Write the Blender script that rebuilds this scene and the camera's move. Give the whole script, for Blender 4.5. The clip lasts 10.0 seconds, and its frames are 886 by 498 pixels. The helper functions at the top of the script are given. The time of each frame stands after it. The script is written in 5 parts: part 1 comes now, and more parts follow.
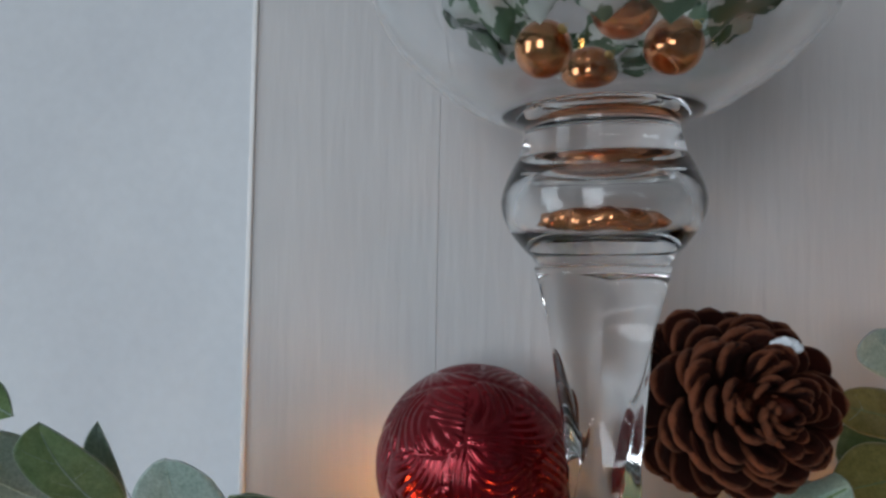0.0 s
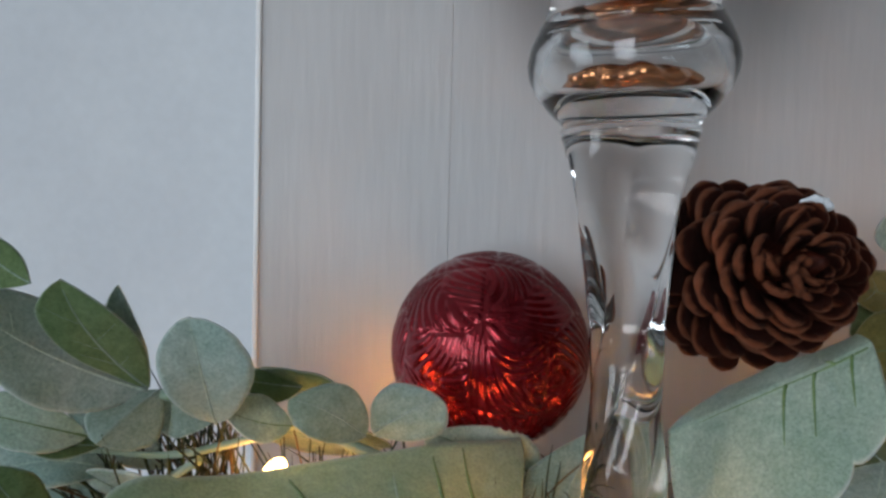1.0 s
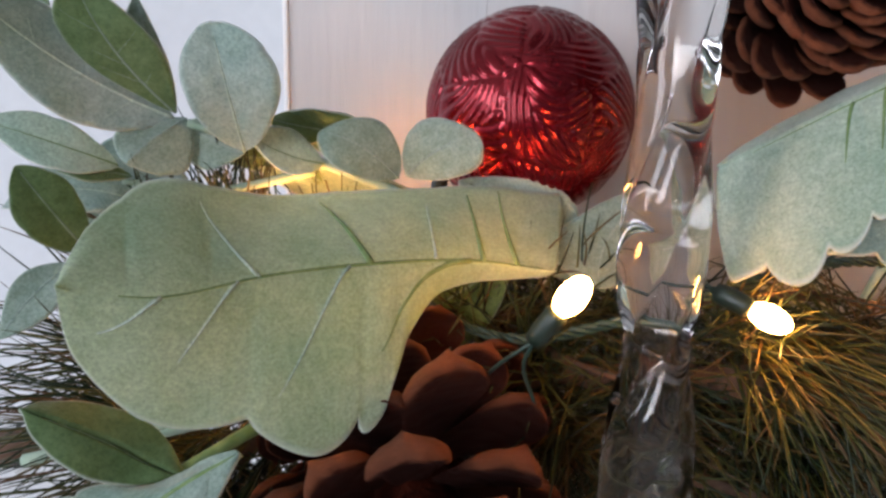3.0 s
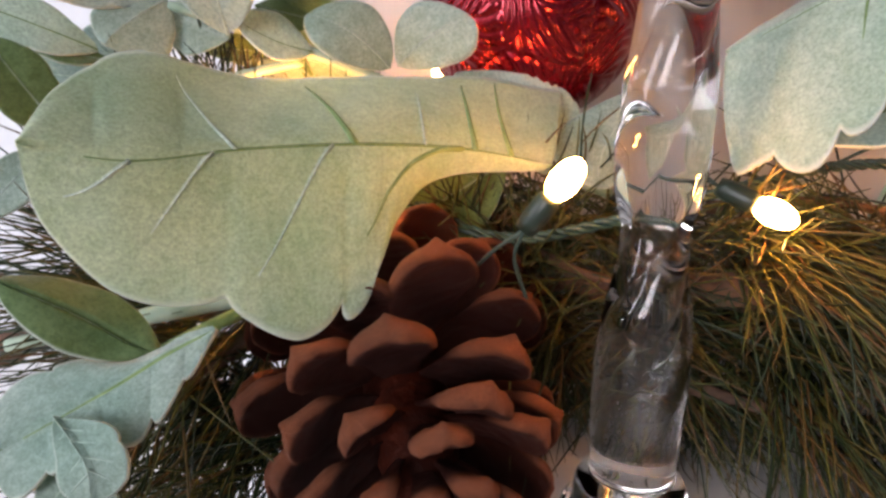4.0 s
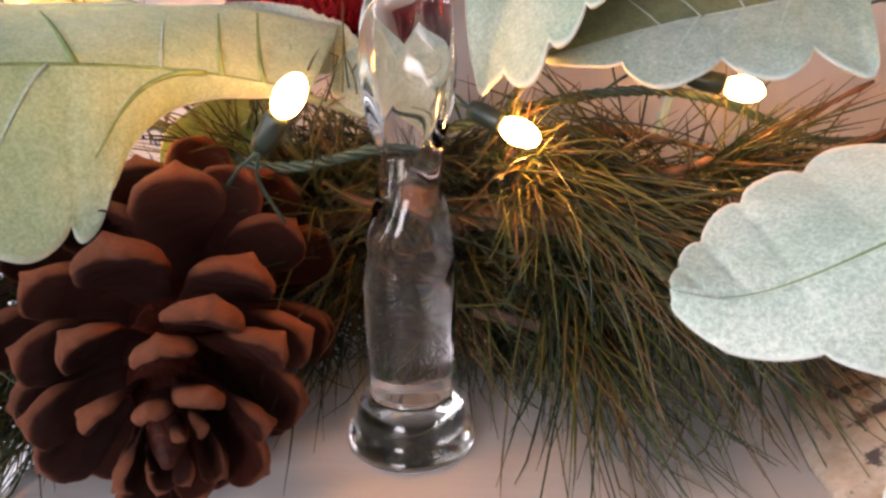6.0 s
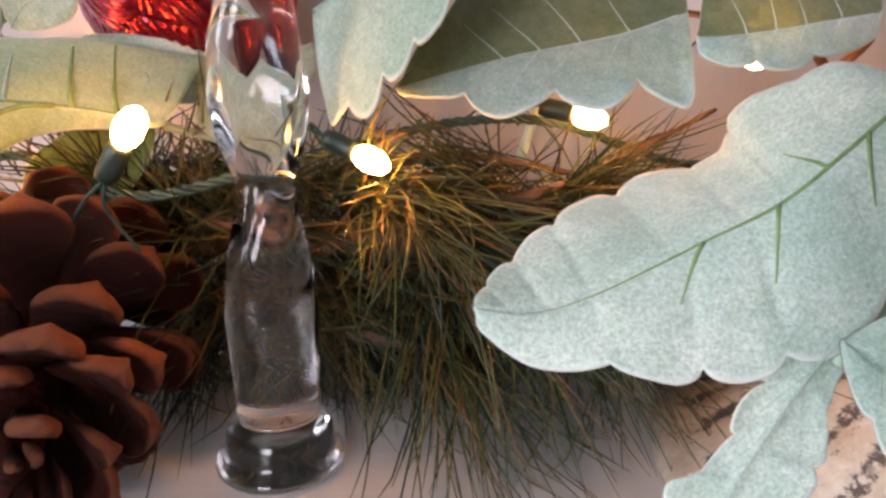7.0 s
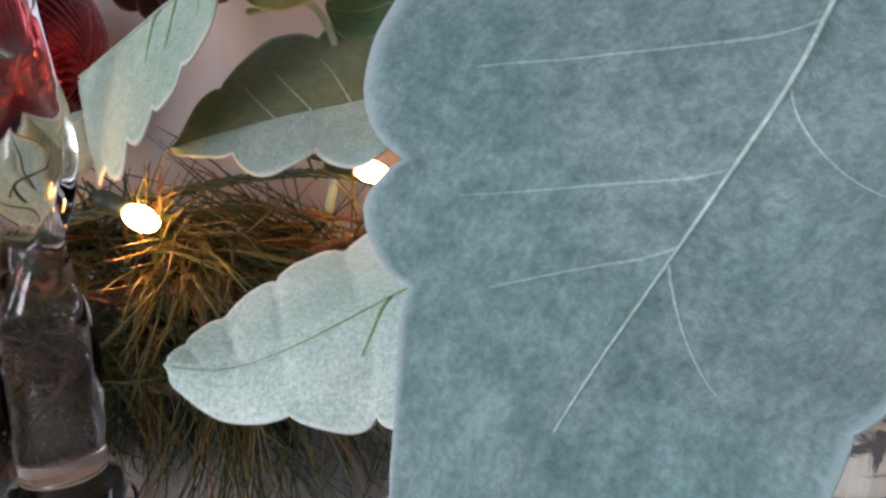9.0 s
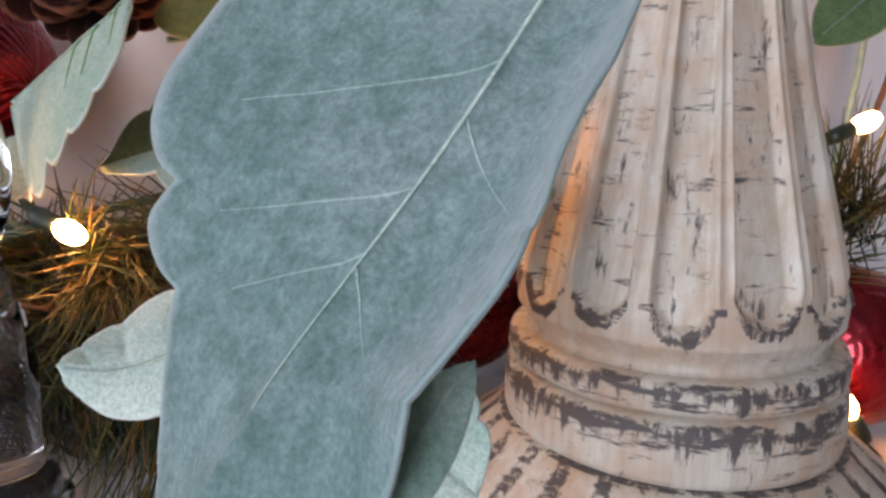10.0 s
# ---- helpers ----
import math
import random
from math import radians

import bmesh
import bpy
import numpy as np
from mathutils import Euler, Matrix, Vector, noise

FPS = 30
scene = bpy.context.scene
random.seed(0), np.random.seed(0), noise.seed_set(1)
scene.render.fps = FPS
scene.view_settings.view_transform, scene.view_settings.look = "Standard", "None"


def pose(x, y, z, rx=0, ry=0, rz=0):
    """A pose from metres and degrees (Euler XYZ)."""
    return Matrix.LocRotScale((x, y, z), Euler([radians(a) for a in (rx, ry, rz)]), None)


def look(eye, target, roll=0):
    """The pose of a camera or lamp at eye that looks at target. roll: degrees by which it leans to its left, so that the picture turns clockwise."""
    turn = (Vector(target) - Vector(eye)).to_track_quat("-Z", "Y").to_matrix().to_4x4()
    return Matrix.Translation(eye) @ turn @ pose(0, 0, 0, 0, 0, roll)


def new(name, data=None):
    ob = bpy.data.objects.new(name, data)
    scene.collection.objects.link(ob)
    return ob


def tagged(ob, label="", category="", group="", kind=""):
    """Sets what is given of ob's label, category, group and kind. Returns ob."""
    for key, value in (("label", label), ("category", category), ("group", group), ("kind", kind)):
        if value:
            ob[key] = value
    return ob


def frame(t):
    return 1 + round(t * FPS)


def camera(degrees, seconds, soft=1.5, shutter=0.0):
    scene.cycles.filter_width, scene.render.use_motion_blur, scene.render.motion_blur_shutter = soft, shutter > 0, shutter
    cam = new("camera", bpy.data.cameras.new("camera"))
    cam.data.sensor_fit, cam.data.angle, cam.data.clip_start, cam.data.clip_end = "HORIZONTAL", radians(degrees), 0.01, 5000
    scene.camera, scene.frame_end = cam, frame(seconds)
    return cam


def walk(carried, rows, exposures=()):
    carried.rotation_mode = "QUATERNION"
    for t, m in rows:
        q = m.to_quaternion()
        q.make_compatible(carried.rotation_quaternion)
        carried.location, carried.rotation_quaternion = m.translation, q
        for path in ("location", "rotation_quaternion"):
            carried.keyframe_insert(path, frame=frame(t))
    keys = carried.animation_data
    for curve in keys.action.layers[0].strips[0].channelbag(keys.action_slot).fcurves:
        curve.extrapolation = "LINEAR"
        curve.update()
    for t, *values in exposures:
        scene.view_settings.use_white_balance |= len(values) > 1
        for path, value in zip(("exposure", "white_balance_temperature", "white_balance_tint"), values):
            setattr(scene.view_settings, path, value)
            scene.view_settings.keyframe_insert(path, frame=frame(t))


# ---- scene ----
cam = camera(66.2, 10.0, soft=2.8)
PATH = [
    (0, (0.013, 0.013, 0.246), (-0.088, 2.009, 0.318), 1.1),
    (0.5, (0.008, 0.013, 0.233), (-0.084, 2.011, 0.233), 1.3),
    (1, (0.003, 0.016, 0.219), (-0.071, 2.013, 0.136), 1.4),
    (1.5, (-0.001, 0.021, 0.202), (-0.057, 2.013, 0.033), 1.6),
    (2, (0.002, 0.024, 0.188), (-0.094, 2.005, -0.07), 1.6),
    (2.5, (0.004, 0.021, 0.177), (-0.145, 1.985, -0.166), 1.7),
    (3.8, (0.012, 0.024, 0.15), (-0.197, 1.942, -0.377), 1.7),
    (4, (0.014, 0.025, 0.146), (-0.202, 1.934, -0.407), 1.9),
    (4.5, (0.02, 0.025, 0.139), (-0.197, 1.913, -0.482), 1.9),
    (5, (0.034, 0.021, 0.135), (-0.124, 1.899, -0.535), 2.0),
    (5.5, (0.05, 0.02, 0.133), (-0.031, 1.908, -0.52), 1.6),
    (5.7, (0.06, 0.021, 0.132), (-0.011, 1.916, -0.503), 1.5),
    (7, (0.104, 0.012, 0.136), (0.207, 1.934, -0.408), 1.6),
    (7.5, (0.122, 0.009, 0.139), (0.263, 1.936, -0.376), 1.4),
    (8, (0.137, 0.008, 0.142), (0.325, 1.939, -0.343), 1.4),
    (8.5, (0.155, 0.005, 0.145), (0.371, 1.938, -0.32), 1.5),
    (9, (0.169, -0.001, 0.145), (0.385, 1.939, -0.293), 1.1),
    (9.5, (0.189, -0.01, 0.147), (0.392, 1.934, -0.277), 0.6),
    (10, (0.206, -0.019, 0.148), (0.382, 1.932, -0.258), 0.4),
]
EXPOSURES = [(0, -0.47, 6350, 9), (1, -0.40, 6350, 9), (1.7, -0.23, 6350, 12), (2.5, 0.03, 6400, 15), (4, 0.68, 7000, 24), (5.5, 0.86, 7150, 27), (7, 0.75, 6750, 24), (8.5, 0.38, 6300, 18), (10, 0.48, 6350, 21)]
walk(cam, [(t, look(eye, target, roll)) for t, eye, target, roll in PATH], EXPOSURES)

DAY, BULB = 38.0, 85.0   # watts of the main window, strength of the fairy lights

# ---- world, sun, large lights ----
MZ = -0.0105          # top of the mantel shelf
WALL_Y = 0.365        # face of the panelled chimney breast

world = bpy.data.worlds.new("world")
scene.world = world
world.use_nodes = True
wn = world.node_tree.nodes
sky = wn.new("ShaderNodeTexSky")
sky.sky_type, sky.sun_disc, sky.sun_elevation, sky.sun_rotation = "NISHITA", False, radians(32), radians(200)
world.node_tree.links.new(sky.outputs[0], wn["Background"].inputs[0])
wn["Background"].inputs[1].default_value = 0.12

sun = new("sun", bpy.data.lights.new("sun", "SUN"))
sun.data.energy, sun.data.angle, sun.data.color = 0.8, radians(12), (1.0, 0.96, 0.9)
sun.matrix_world = look((1.2, 3.0, 3.0), (0, 0, 0))


def window_light(name, x, y, z, w, h, target, power):
    lamp = new(name, bpy.data.lights.new(name, "AREA"))
    lamp.data.shape, lamp.data.size, lamp.data.size_y = "RECTANGLE", w, h
    lamp.data.energy, lamp.data.color = power, (0.80, 0.90, 1.0)
    lamp.matrix_world = look((x, y, z), target)
    return lamp


window_light("window_daylight", -0.95, -2.50, 0.50, 1.10, 1.25, (-0.95, 0, 0.50), DAY)
window_light("side_window_daylight", -2.10, -0.68, 0.43, 0.95, 1.3, (0, -0.68, 0.43), DAY * 0.66)

# ---- materials ----
def material(name):
    m = bpy.data.materials.new(name)
    m.use_nodes = True
    t = m.node_tree
    return m, t.nodes, t.links, t.nodes["Principled BSDF"]


def tex(nodes, links, kind, scale, stretch=(1, 1, 1), detail=4.0, coords="Object", rough=0.55):
    co = nodes.new("ShaderNodeTexCoord")
    mp = nodes.new("ShaderNodeMapping")
    mp.inputs["Scale"].default_value = stretch
    links.new(co.outputs[coords], mp.inputs[0])
    n = nodes.new("ShaderNodeTex" + kind)
    n.inputs["Scale"].default_value = scale
    if kind == "Noise":
        n.inputs["Detail"].default_value = detail
        n.inputs["Roughness"].default_value = rough
    links.new(mp.outputs[0], n.inputs["Vector"])
    return n


def ramp(nodes, links, source, *stops):
    r = nodes.new("ShaderNodeValToRGB")
    e = r.color_ramp.elements
    while len(e) < len(stops):
        e.new(0.5)
    for el, (p, c) in zip(e, stops):
        el.position, el.color = p, (*c, 1) if len(c) == 3 else c
    links.new(source, r.inputs[0])
    return r


def mixrgb(nodes, links, fac, a, b, mode="MIX"):
    m = nodes.new("ShaderNodeMix")
    m.data_type, m.blend_type = "RGBA", mode
    for sock, v in ((m.inputs[0], fac), (m.inputs[6], a), (m.inputs[7], b)):
        if isinstance(v, (int, float)):
            sock.default_value = v
        elif isinstance(v, tuple):
            sock.default_value = (*v, 1)
        else:
            links.new(v, sock)
    return m.outputs[2]


def bump(nodes, links, height, strength, distance, bsdf):
    b = nodes.new("ShaderNodeBump")
    b.inputs["Strength"].default_value, b.inputs["Distance"].default_value = strength, distance
    links.new(height, b.inputs["Height"])
    links.new(b.outputs[0], bsdf.inputs["Normal"])
    return b


def painted(name, c1, c2, rough, stretch, scale, strength):
    m, n, l, p = material(name)
    big = tex(n, l, "Noise", 7, detail=3)
    fine = tex(n, l, "Noise", scale, stretch, 5)
    c = ramp(n, l, big.outputs[0], (0.3, c1), (0.7, c2))
    g = ramp(n, l, fine.outputs[0], (0.3, (0.95, 0.95, 0.95)), (0.7, (1, 1, 1)))
    l.new(mixrgb(n, l, 1.0, c.outputs[0], g.outputs[0], "MULTIPLY"), p.inputs["Base Color"])
    p.inputs["Roughness"].default_value = rough
    bump(n, l, fine.outputs[0], strength, 0.002, p)
    return m


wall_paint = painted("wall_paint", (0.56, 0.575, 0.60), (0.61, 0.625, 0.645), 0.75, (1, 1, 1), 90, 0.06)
# for walls out of view: grey set low so they bounce less fill light
low_bounce_paint = painted("low_bounce_paint", (0.27, 0.275, 0.285), (0.33, 0.335, 0.345), 0.8, (1, 1, 1), 40, 0.05)
panel_paint = painted("panel_paint", (0.50, 0.495, 0.50), (0.57, 0.562, 0.565), 0.5, (22, 22, 2.0), 9, 0.22)
mantel_paint = painted("mantel_paint", (0.66, 0.64, 0.64), (0.74, 0.72, 0.71), 0.28, (3, 40, 40), 8, 0.10)
trim_paint = painted("trim_paint", (0.80, 0.80, 0.80), (0.84, 0.84, 0.84), 0.4, (1, 1, 1), 60, 0.08)
# ceiling out of view, toned below white to lessen the bounce
ceiling_paint = painted("ceiling_paint", (0.50, 0.49, 0.47), (0.55, 0.54, 0.52), 0.8, (1, 1, 1), 40, 0.05)
floor_wood = painted("floor_wood", (0.16, 0.10, 0.06), (0.25, 0.16, 0.09), 0.45, (2, 30, 30), 4, 0.1)


def glass_material():
    m, n, l, p = material("clear_glass")
    p.inputs["Base Color"].default_value = (0.99, 1, 1, 1)
    p.inputs["Roughness"].default_value = 0.0
    p.inputs["IOR"].default_value = 1.48
    p.inputs["Transmission Weight"].default_value = 1.0
    return m


clear_glass = glass_material()


def foil(name, base, rough):
    m, n, l, p = material(name)
    a = tex(n, l, "Noise", 320, detail=3)
    b = tex(n, l, "Noise", 30, detail=2)
    dark = tuple(v * 0.55 for v in base)
    c = ramp(n, l, b.outputs[0], (0.35, dark), (0.65, base))
    l.new(c.outputs[0], p.inputs["Base Color"])
    p.inputs["Metallic"].default_value = 0.82
    r = ramp(n, l, a.outputs[0], (0.3, (rough * 0.7,) * 3), (0.8, (rough * 1.5,) * 3))
    l.new(r.outputs[0], p.inputs["Roughness"])
    p.inputs["Coat Weight"].default_value, p.inputs["Coat Roughness"].default_value = 0.4, 0.12
    bump(n, l, a.outputs[0], 0.15, 0.0006, p)
    return m


red_foil = foil("red_foil", (0.27, 0.005, 0.014), 0.22)
copper_foil = foil("copper_foil", (0.75, 0.30, 0.12), 0.12)


def cone_material():
    m, n, l, p = material("pine_cone_scale")
    at = n.new("ShaderNodeAttribute")
    at.attribute_name = "tip"
    info = n.new("ShaderNodeObjectInfo")
    fine = tex(n, l, "Noise", 260, (1, 1, 1), 6)
    streak = tex(n, l, "Noise", 90, (0.35, 3, 3), 4)
    body = ramp(n, l, streak.outputs[0], (0.25, (0.011, 0.0018, 0.0009)), (0.75, (0.072, 0.0125, 0.0052)))
    tipc = ramp(n, l, fine.outputs[0], (0.3, (0.11, 0.027, 0.012)), (0.72, (0.47, 0.175, 0.092)))
    f = n.new("ShaderNodeMath")
    f.operation = "MULTIPLY"
    l.new(at.outputs["Fac"], f.inputs[0])
    f.inputs[1].default_value = 0.85
    c = mixrgb(n, l, f.outputs[0], body.outputs[0], tipc.outputs[0])
    v = ramp(n, l, info.outputs["Random"], (0.0, (0.78, 0.74, 0.72)), (1.0, (1.15, 1.08, 1.02)))
    l.new(mixrgb(n, l, 1.0, c, v.outputs[0], "MULTIPLY"), p.inputs["Base Color"])
    p.inputs["Roughness"].default_value = 0.55
    p.inputs["Specular IOR Level"].default_value = 0.18
    bump(n, l, fine.outputs[0], 0.8, 0.0016, p)
    return m


cone_scale_mat = cone_material()


def leaf_material(name, low, high, rim, clear=0.28, glow=(0.55, 0.62, 0.25)):
    """Flocked faux leaf: mottled felt with a pale fuzzy rim and light passing through."""
    m, n, l, p = material(name)
    at = n.new("ShaderNodeAttribute")
    at.attribute_name = "rim"
    mott = tex(n, l, "Noise", 210, detail=5, rough=0.7)
    fuzz = tex(n, l, "Noise", 950, detail=3, rough=0.8)
    big = tex(n, l, "Noise", 24, detail=2)
    c = ramp(n, l, mott.outputs[0], (0.30, low), (0.68, high))
    b = ramp(n, l, big.outputs[0], (0.3, (0.74, 0.84, 0.80)), (0.7, (1.15, 1.07, 1.05)))
    c2 = mixrgb(n, l, 1.0, c.outputs[0], b.outputs[0], "MULTIPLY")
    g = ramp(n, l, fuzz.outputs[0], (0.34, (0.62, 0.68, 0.68)), (0.66, (1.32, 1.29, 1.29)))
    c3 = mixrgb(n, l, 0.8, c2, g.outputs[0], "MULTIPLY")
    rr = ramp(n, l, at.outputs["Fac"], (0.955, (0, 0, 0)), (1.0, (0.75, 0.75, 0.75)))
    col = mixrgb(n, l, rr.outputs[0], c3, rim)
    l.new(col, p.inputs["Base Color"])
    p.inputs["Roughness"].default_value = 0.9
    p.inputs["Specular IOR Level"].default_value = 0.2
    p.inputs["Sheen Weight"].default_value = 0.5
    p.inputs["Sheen Roughness"].default_value = 0.4
    bump(n, l, fuzz.outputs[0], 0.6, 0.0006, p)
    tr = n.new("ShaderNodeBsdfTranslucent")
    l.new(mixrgb(n, l, 0.55, col, glow), tr.inputs[0])
    mx = n.new("ShaderNodeMixShader")
    mx.inputs[0].default_value = clear
    l.new(p.outputs[0], mx.inputs[1])
    l.new(tr.outputs[0], mx.inputs[2])
    l.new(mx.outputs[0], n["Material Output"].inputs[0])
    return m


LEAF = {
    "green": leaf_material("green_leaf", (0.09, 0.155, 0.06), (0.18, 0.27, 0.13), (0.40, 0.48, 0.40), 0.2),
    "sage": leaf_material("sage_leaf", (0.24, 0.34, 0.30), (0.40, 0.51, 0.47), (0.62, 0.67, 0.60), 0.25),
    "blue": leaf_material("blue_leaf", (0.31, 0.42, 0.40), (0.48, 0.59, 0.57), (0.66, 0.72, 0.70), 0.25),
    "pale": leaf_material("pale_leaf", (0.49, 0.625, 0.55), (0.64, 0.745, 0.69), (0.84, 0.87, 0.84), 0.25),
    "big": leaf_material("broad_leaf", (0.42, 0.55, 0.40), (0.56, 0.68, 0.54), (0.82, 0.87, 0.80), 0.38, (0.50, 0.64, 0.16)),
    # olive topside felt, darkened with the shade these leaves stand in
    "shade": leaf_material("shaded_leaf", (0.12, 0.155, 0.085), (0.215, 0.25, 0.155), (0.52, 0.50, 0.42), 0.3),
    "mint": leaf_material("mint_leaf", (0.34, 0.45, 0.38), (0.51, 0.61, 0.54), (0.80, 0.83, 0.78), 0.3),
    "ochre": leaf_material("ochre_leaf", (0.16, 0.12, 0.03), (0.30, 0.24, 0.08), (0.42, 0.38, 0.2), 0.25),
    "near": leaf_material("felted_leaf", (0.125, 0.200, 0.192), (0.285, 0.375, 0.375), (0.42, 0.52, 0.52), 0.2),
}
fuzz_white = leaf_material("white_fuzz", (0.62, 0.68, 0.64), (0.80, 0.84, 0.80), (0.85, 0.88, 0.85), 0.4)


def simple(name, c1, c2, rough=0.6, scale=120, strength=0.2, metallic=0.0):
    m, n, l, p = material(name)
    t = tex(n, l, "Noise", scale, detail=4)
    c = ramp(n, l, t.outputs[0], (0.3, c1), (0.7, c2))
    l.new(c.outputs[0], p.inputs["Base Color"])
    p.inputs["Roughness"].default_value, p.inputs["Metallic"].default_value = rough, metallic
    bump(n, l, t.outputs[0], strength, 0.001, p)
    return m


rib_green = simple("green_rib", (0.11, 0.19, 0.06), (0.22, 0.32, 0.13), 0.75, 200)
rib_pale = simple("pale_rib", (0.50, 0.56, 0.44), (0.66, 0.70, 0.60), 0.85, 200)
stem_sage = simple("sage_stem", (0.24, 0.36, 0.26), (0.42, 0.52, 0.42), 0.8, 120)
bark = simple("brown_bark", (0.05, 0.027, 0.018), (0.14, 0.075, 0.045), 0.85, 150, 0.6)
cable_green = simple("cable_green", (0.012, 0.035, 0.028), (0.03, 0.07, 0.055), 0.4, 90, 0.1)
socket_green = simple("socket_green", (0.008, 0.018, 0.012), (0.015, 0.03, 0.02), 0.4, 90, 0.1)
snow_white = simple("flocked_white", (0.74, 0.77, 0.82), (0.85, 0.87, 0.9), 0.9, 500, 0.5)
cap_gold = simple("cap_gold", (0.65, 0.45, 0.15), (0.8, 0.6, 0.25), 0.3, 60, 0.1, 0.9)


def needle_material():
    m, n, l, p = material("pine_needle")
    geo = n.new("ShaderNodeNewGeometry")
    c = ramp(n, l, geo.outputs["Random Per Island"], (0.0, (0.005, 0.010, 0.005)), (0.42, (0.014, 0.032, 0.010)),
             (0.66, (0.070, 0.078, 0.016)), (1.0, (0.105, 0.046, 0.018)))
    l.new(c.outputs[0], p.inputs["Base Color"])
    p.inputs["Roughness"].default_value = 0.4
    p.inputs["Specular IOR Level"].default_value = 0.4
    return m


needle_mat = needle_material()


def bulb_material():
    m, n, l, p = material("lit_bulb")
    p.inputs["Base Color"].default_value = (1, 0.9, 0.7, 1)
    p.inputs["Emission Color"].default_value = (1.0, 0.41, 0.095, 1)
    p.inputs["Emission Strength"].default_value = BULB
    return m


lit_bulb = bulb_material()


def distressed_material():
    m, n, l, p = material("distressed_paint")
    at = n.new("ShaderNodeAttribute")
    at.attribute_name = "worn"
    info_noise = tex(n, l, "Noise", 42, (1.0, 1.0, 1.0), 6, rough=0.65)
    dashes = tex(n, l, "Noise", 60, (1.0, 1.0, 5.5), 5, rough=0.7)
    scrapes = tex(n, l, "Noise", 85, (2.6, 2.6, 0.45), 5, rough=0.7)
    both = n.new("ShaderNodeMath")
    both.operation = "MAXIMUM"
    l.new(dashes.outputs[0], both.inputs[0])
    l.new(scrapes.outputs[0], both.inputs[1])
    strokes = tex(n, l, "Noise", 60, (6, 6, 0.5), 5)
    paint = ramp(n, l, strokes.outputs[0], (0.25, (0.42, 0.36, 0.28)), (0.7, (0.60, 0.56, 0.48)))
    rub = ramp(n, l, info_noise.outputs[0], (0.42, (0, 0, 0)), (0.62, (1, 1, 1)))
    tan = mixrgb(n, l, rub.outputs[0], paint.outputs[0], (0.42, 0.27, 0.17))
    tanmix = mixrgb(n, l, 0.65, paint.outputs[0], tan)
    s = n.new("ShaderNodeMath")
    s.operation = "MULTIPLY_ADD"
    l.new(at.outputs["Fac"], s.inputs[0])
    s.inputs[1].default_value = 0.19
    l.new(both.outputs[0], s.inputs[2])
    k = ramp(n, l, s.outputs[0], (0.70, (0, 0, 0)), (0.78, (1, 1, 1)))
    col = mixrgb(n, l, k.outputs[0], tanmix, (0.085, 0.07, 0.065))
    l.new(col, p.inputs["Base Color"])
    p.inputs["Roughness"].default_value = 0.6
    bump(n, l, k.outputs[0], -0.5, 0.0008, p)
    return m


distressed = distressed_material()


def holly_material():
    m, n, l, p = material("frosted_holly")
    a = tex(n, l, "Noise", 110, detail=2)
    c = ramp(n, l, a.outputs[0], (0.50, (0.07, 0.15, 0.075)), (0.53, (0.66, 0.70, 0.67)))
    l.new(c.outputs[0], p.inputs["Base Color"])
    p.inputs["Roughness"].default_value = 0.5
    return m


frosted_holly = holly_material()

# ---- mesh helpers ----
def mesh_object(name, verts, faces, mat, parent=None, label="", smooth=True, attrs=()):
    me = bpy.data.meshes.new(name)
    me.from_pydata([tuple(v) for v in verts], [], faces)
    for key, values in attrs:
        at = me.attributes.new(key, "FLOAT", "POINT")
        at.data.foreach_set("value", list(values))
    me.materials.append(mat)
    me.polygons.foreach_set("use_smooth", [smooth] * len(me.polygons))
    me.update()
    ob = new(name, me)
    ob.parent = parent
    return tagged(ob, label) if label else ob


def part(name, bm, mat, parent, label=""):
    me = bpy.data.meshes.new(name)
    bmesh.ops.recalc_face_normals(bm, faces=bm.faces)
    bm.to_mesh(me)
    bm.free()
    me.materials.append(mat)
    ob = new(name, me)
    ob.parent = parent
    return tagged(ob, label) if label else ob


def thing(name, label, category, at=(0, 0, 0), group="", kind=""):
    ob = new(name)
    ob.empty_display_size = 0.01
    return tagged(ob, label, category, group, kind)


def box(lo, hi, bevel=0.0):
    bm = bmesh.new()
    bmesh.ops.create_cube(bm, size=1)
    for v in bm.verts:
        v.co = Vector([lo[i] + (v.co[i] + 0.5) * (hi[i] - lo[i]) for i in range(3)])
    if bevel:
        bmesh.ops.bevel(bm, geom=bm.edges[:], offset=bevel, segments=3, affect="EDGES", profile=0.6)
    return bm


def spline(points, count):
    """Points along a Catmull-Rom curve through the given ones."""
    p = [Vector(q) for q in points]
    p = [2 * p[0] - p[1]] + p + [2 * p[-1] - p[-2]]
    out = []
    for k in range(count):
        u = k / (count - 1) * (len(p) - 3)
        i = min(int(u), len(p) - 4)
        t = u - i
        a, b, c, d = p[i:i + 4]
        out.append(0.5 * (2 * b + (c - a) * t + (2 * a - 5 * b + 4 * c - d) * t * t + (3 * b - a - 3 * c + d) * t ** 3))
    return out


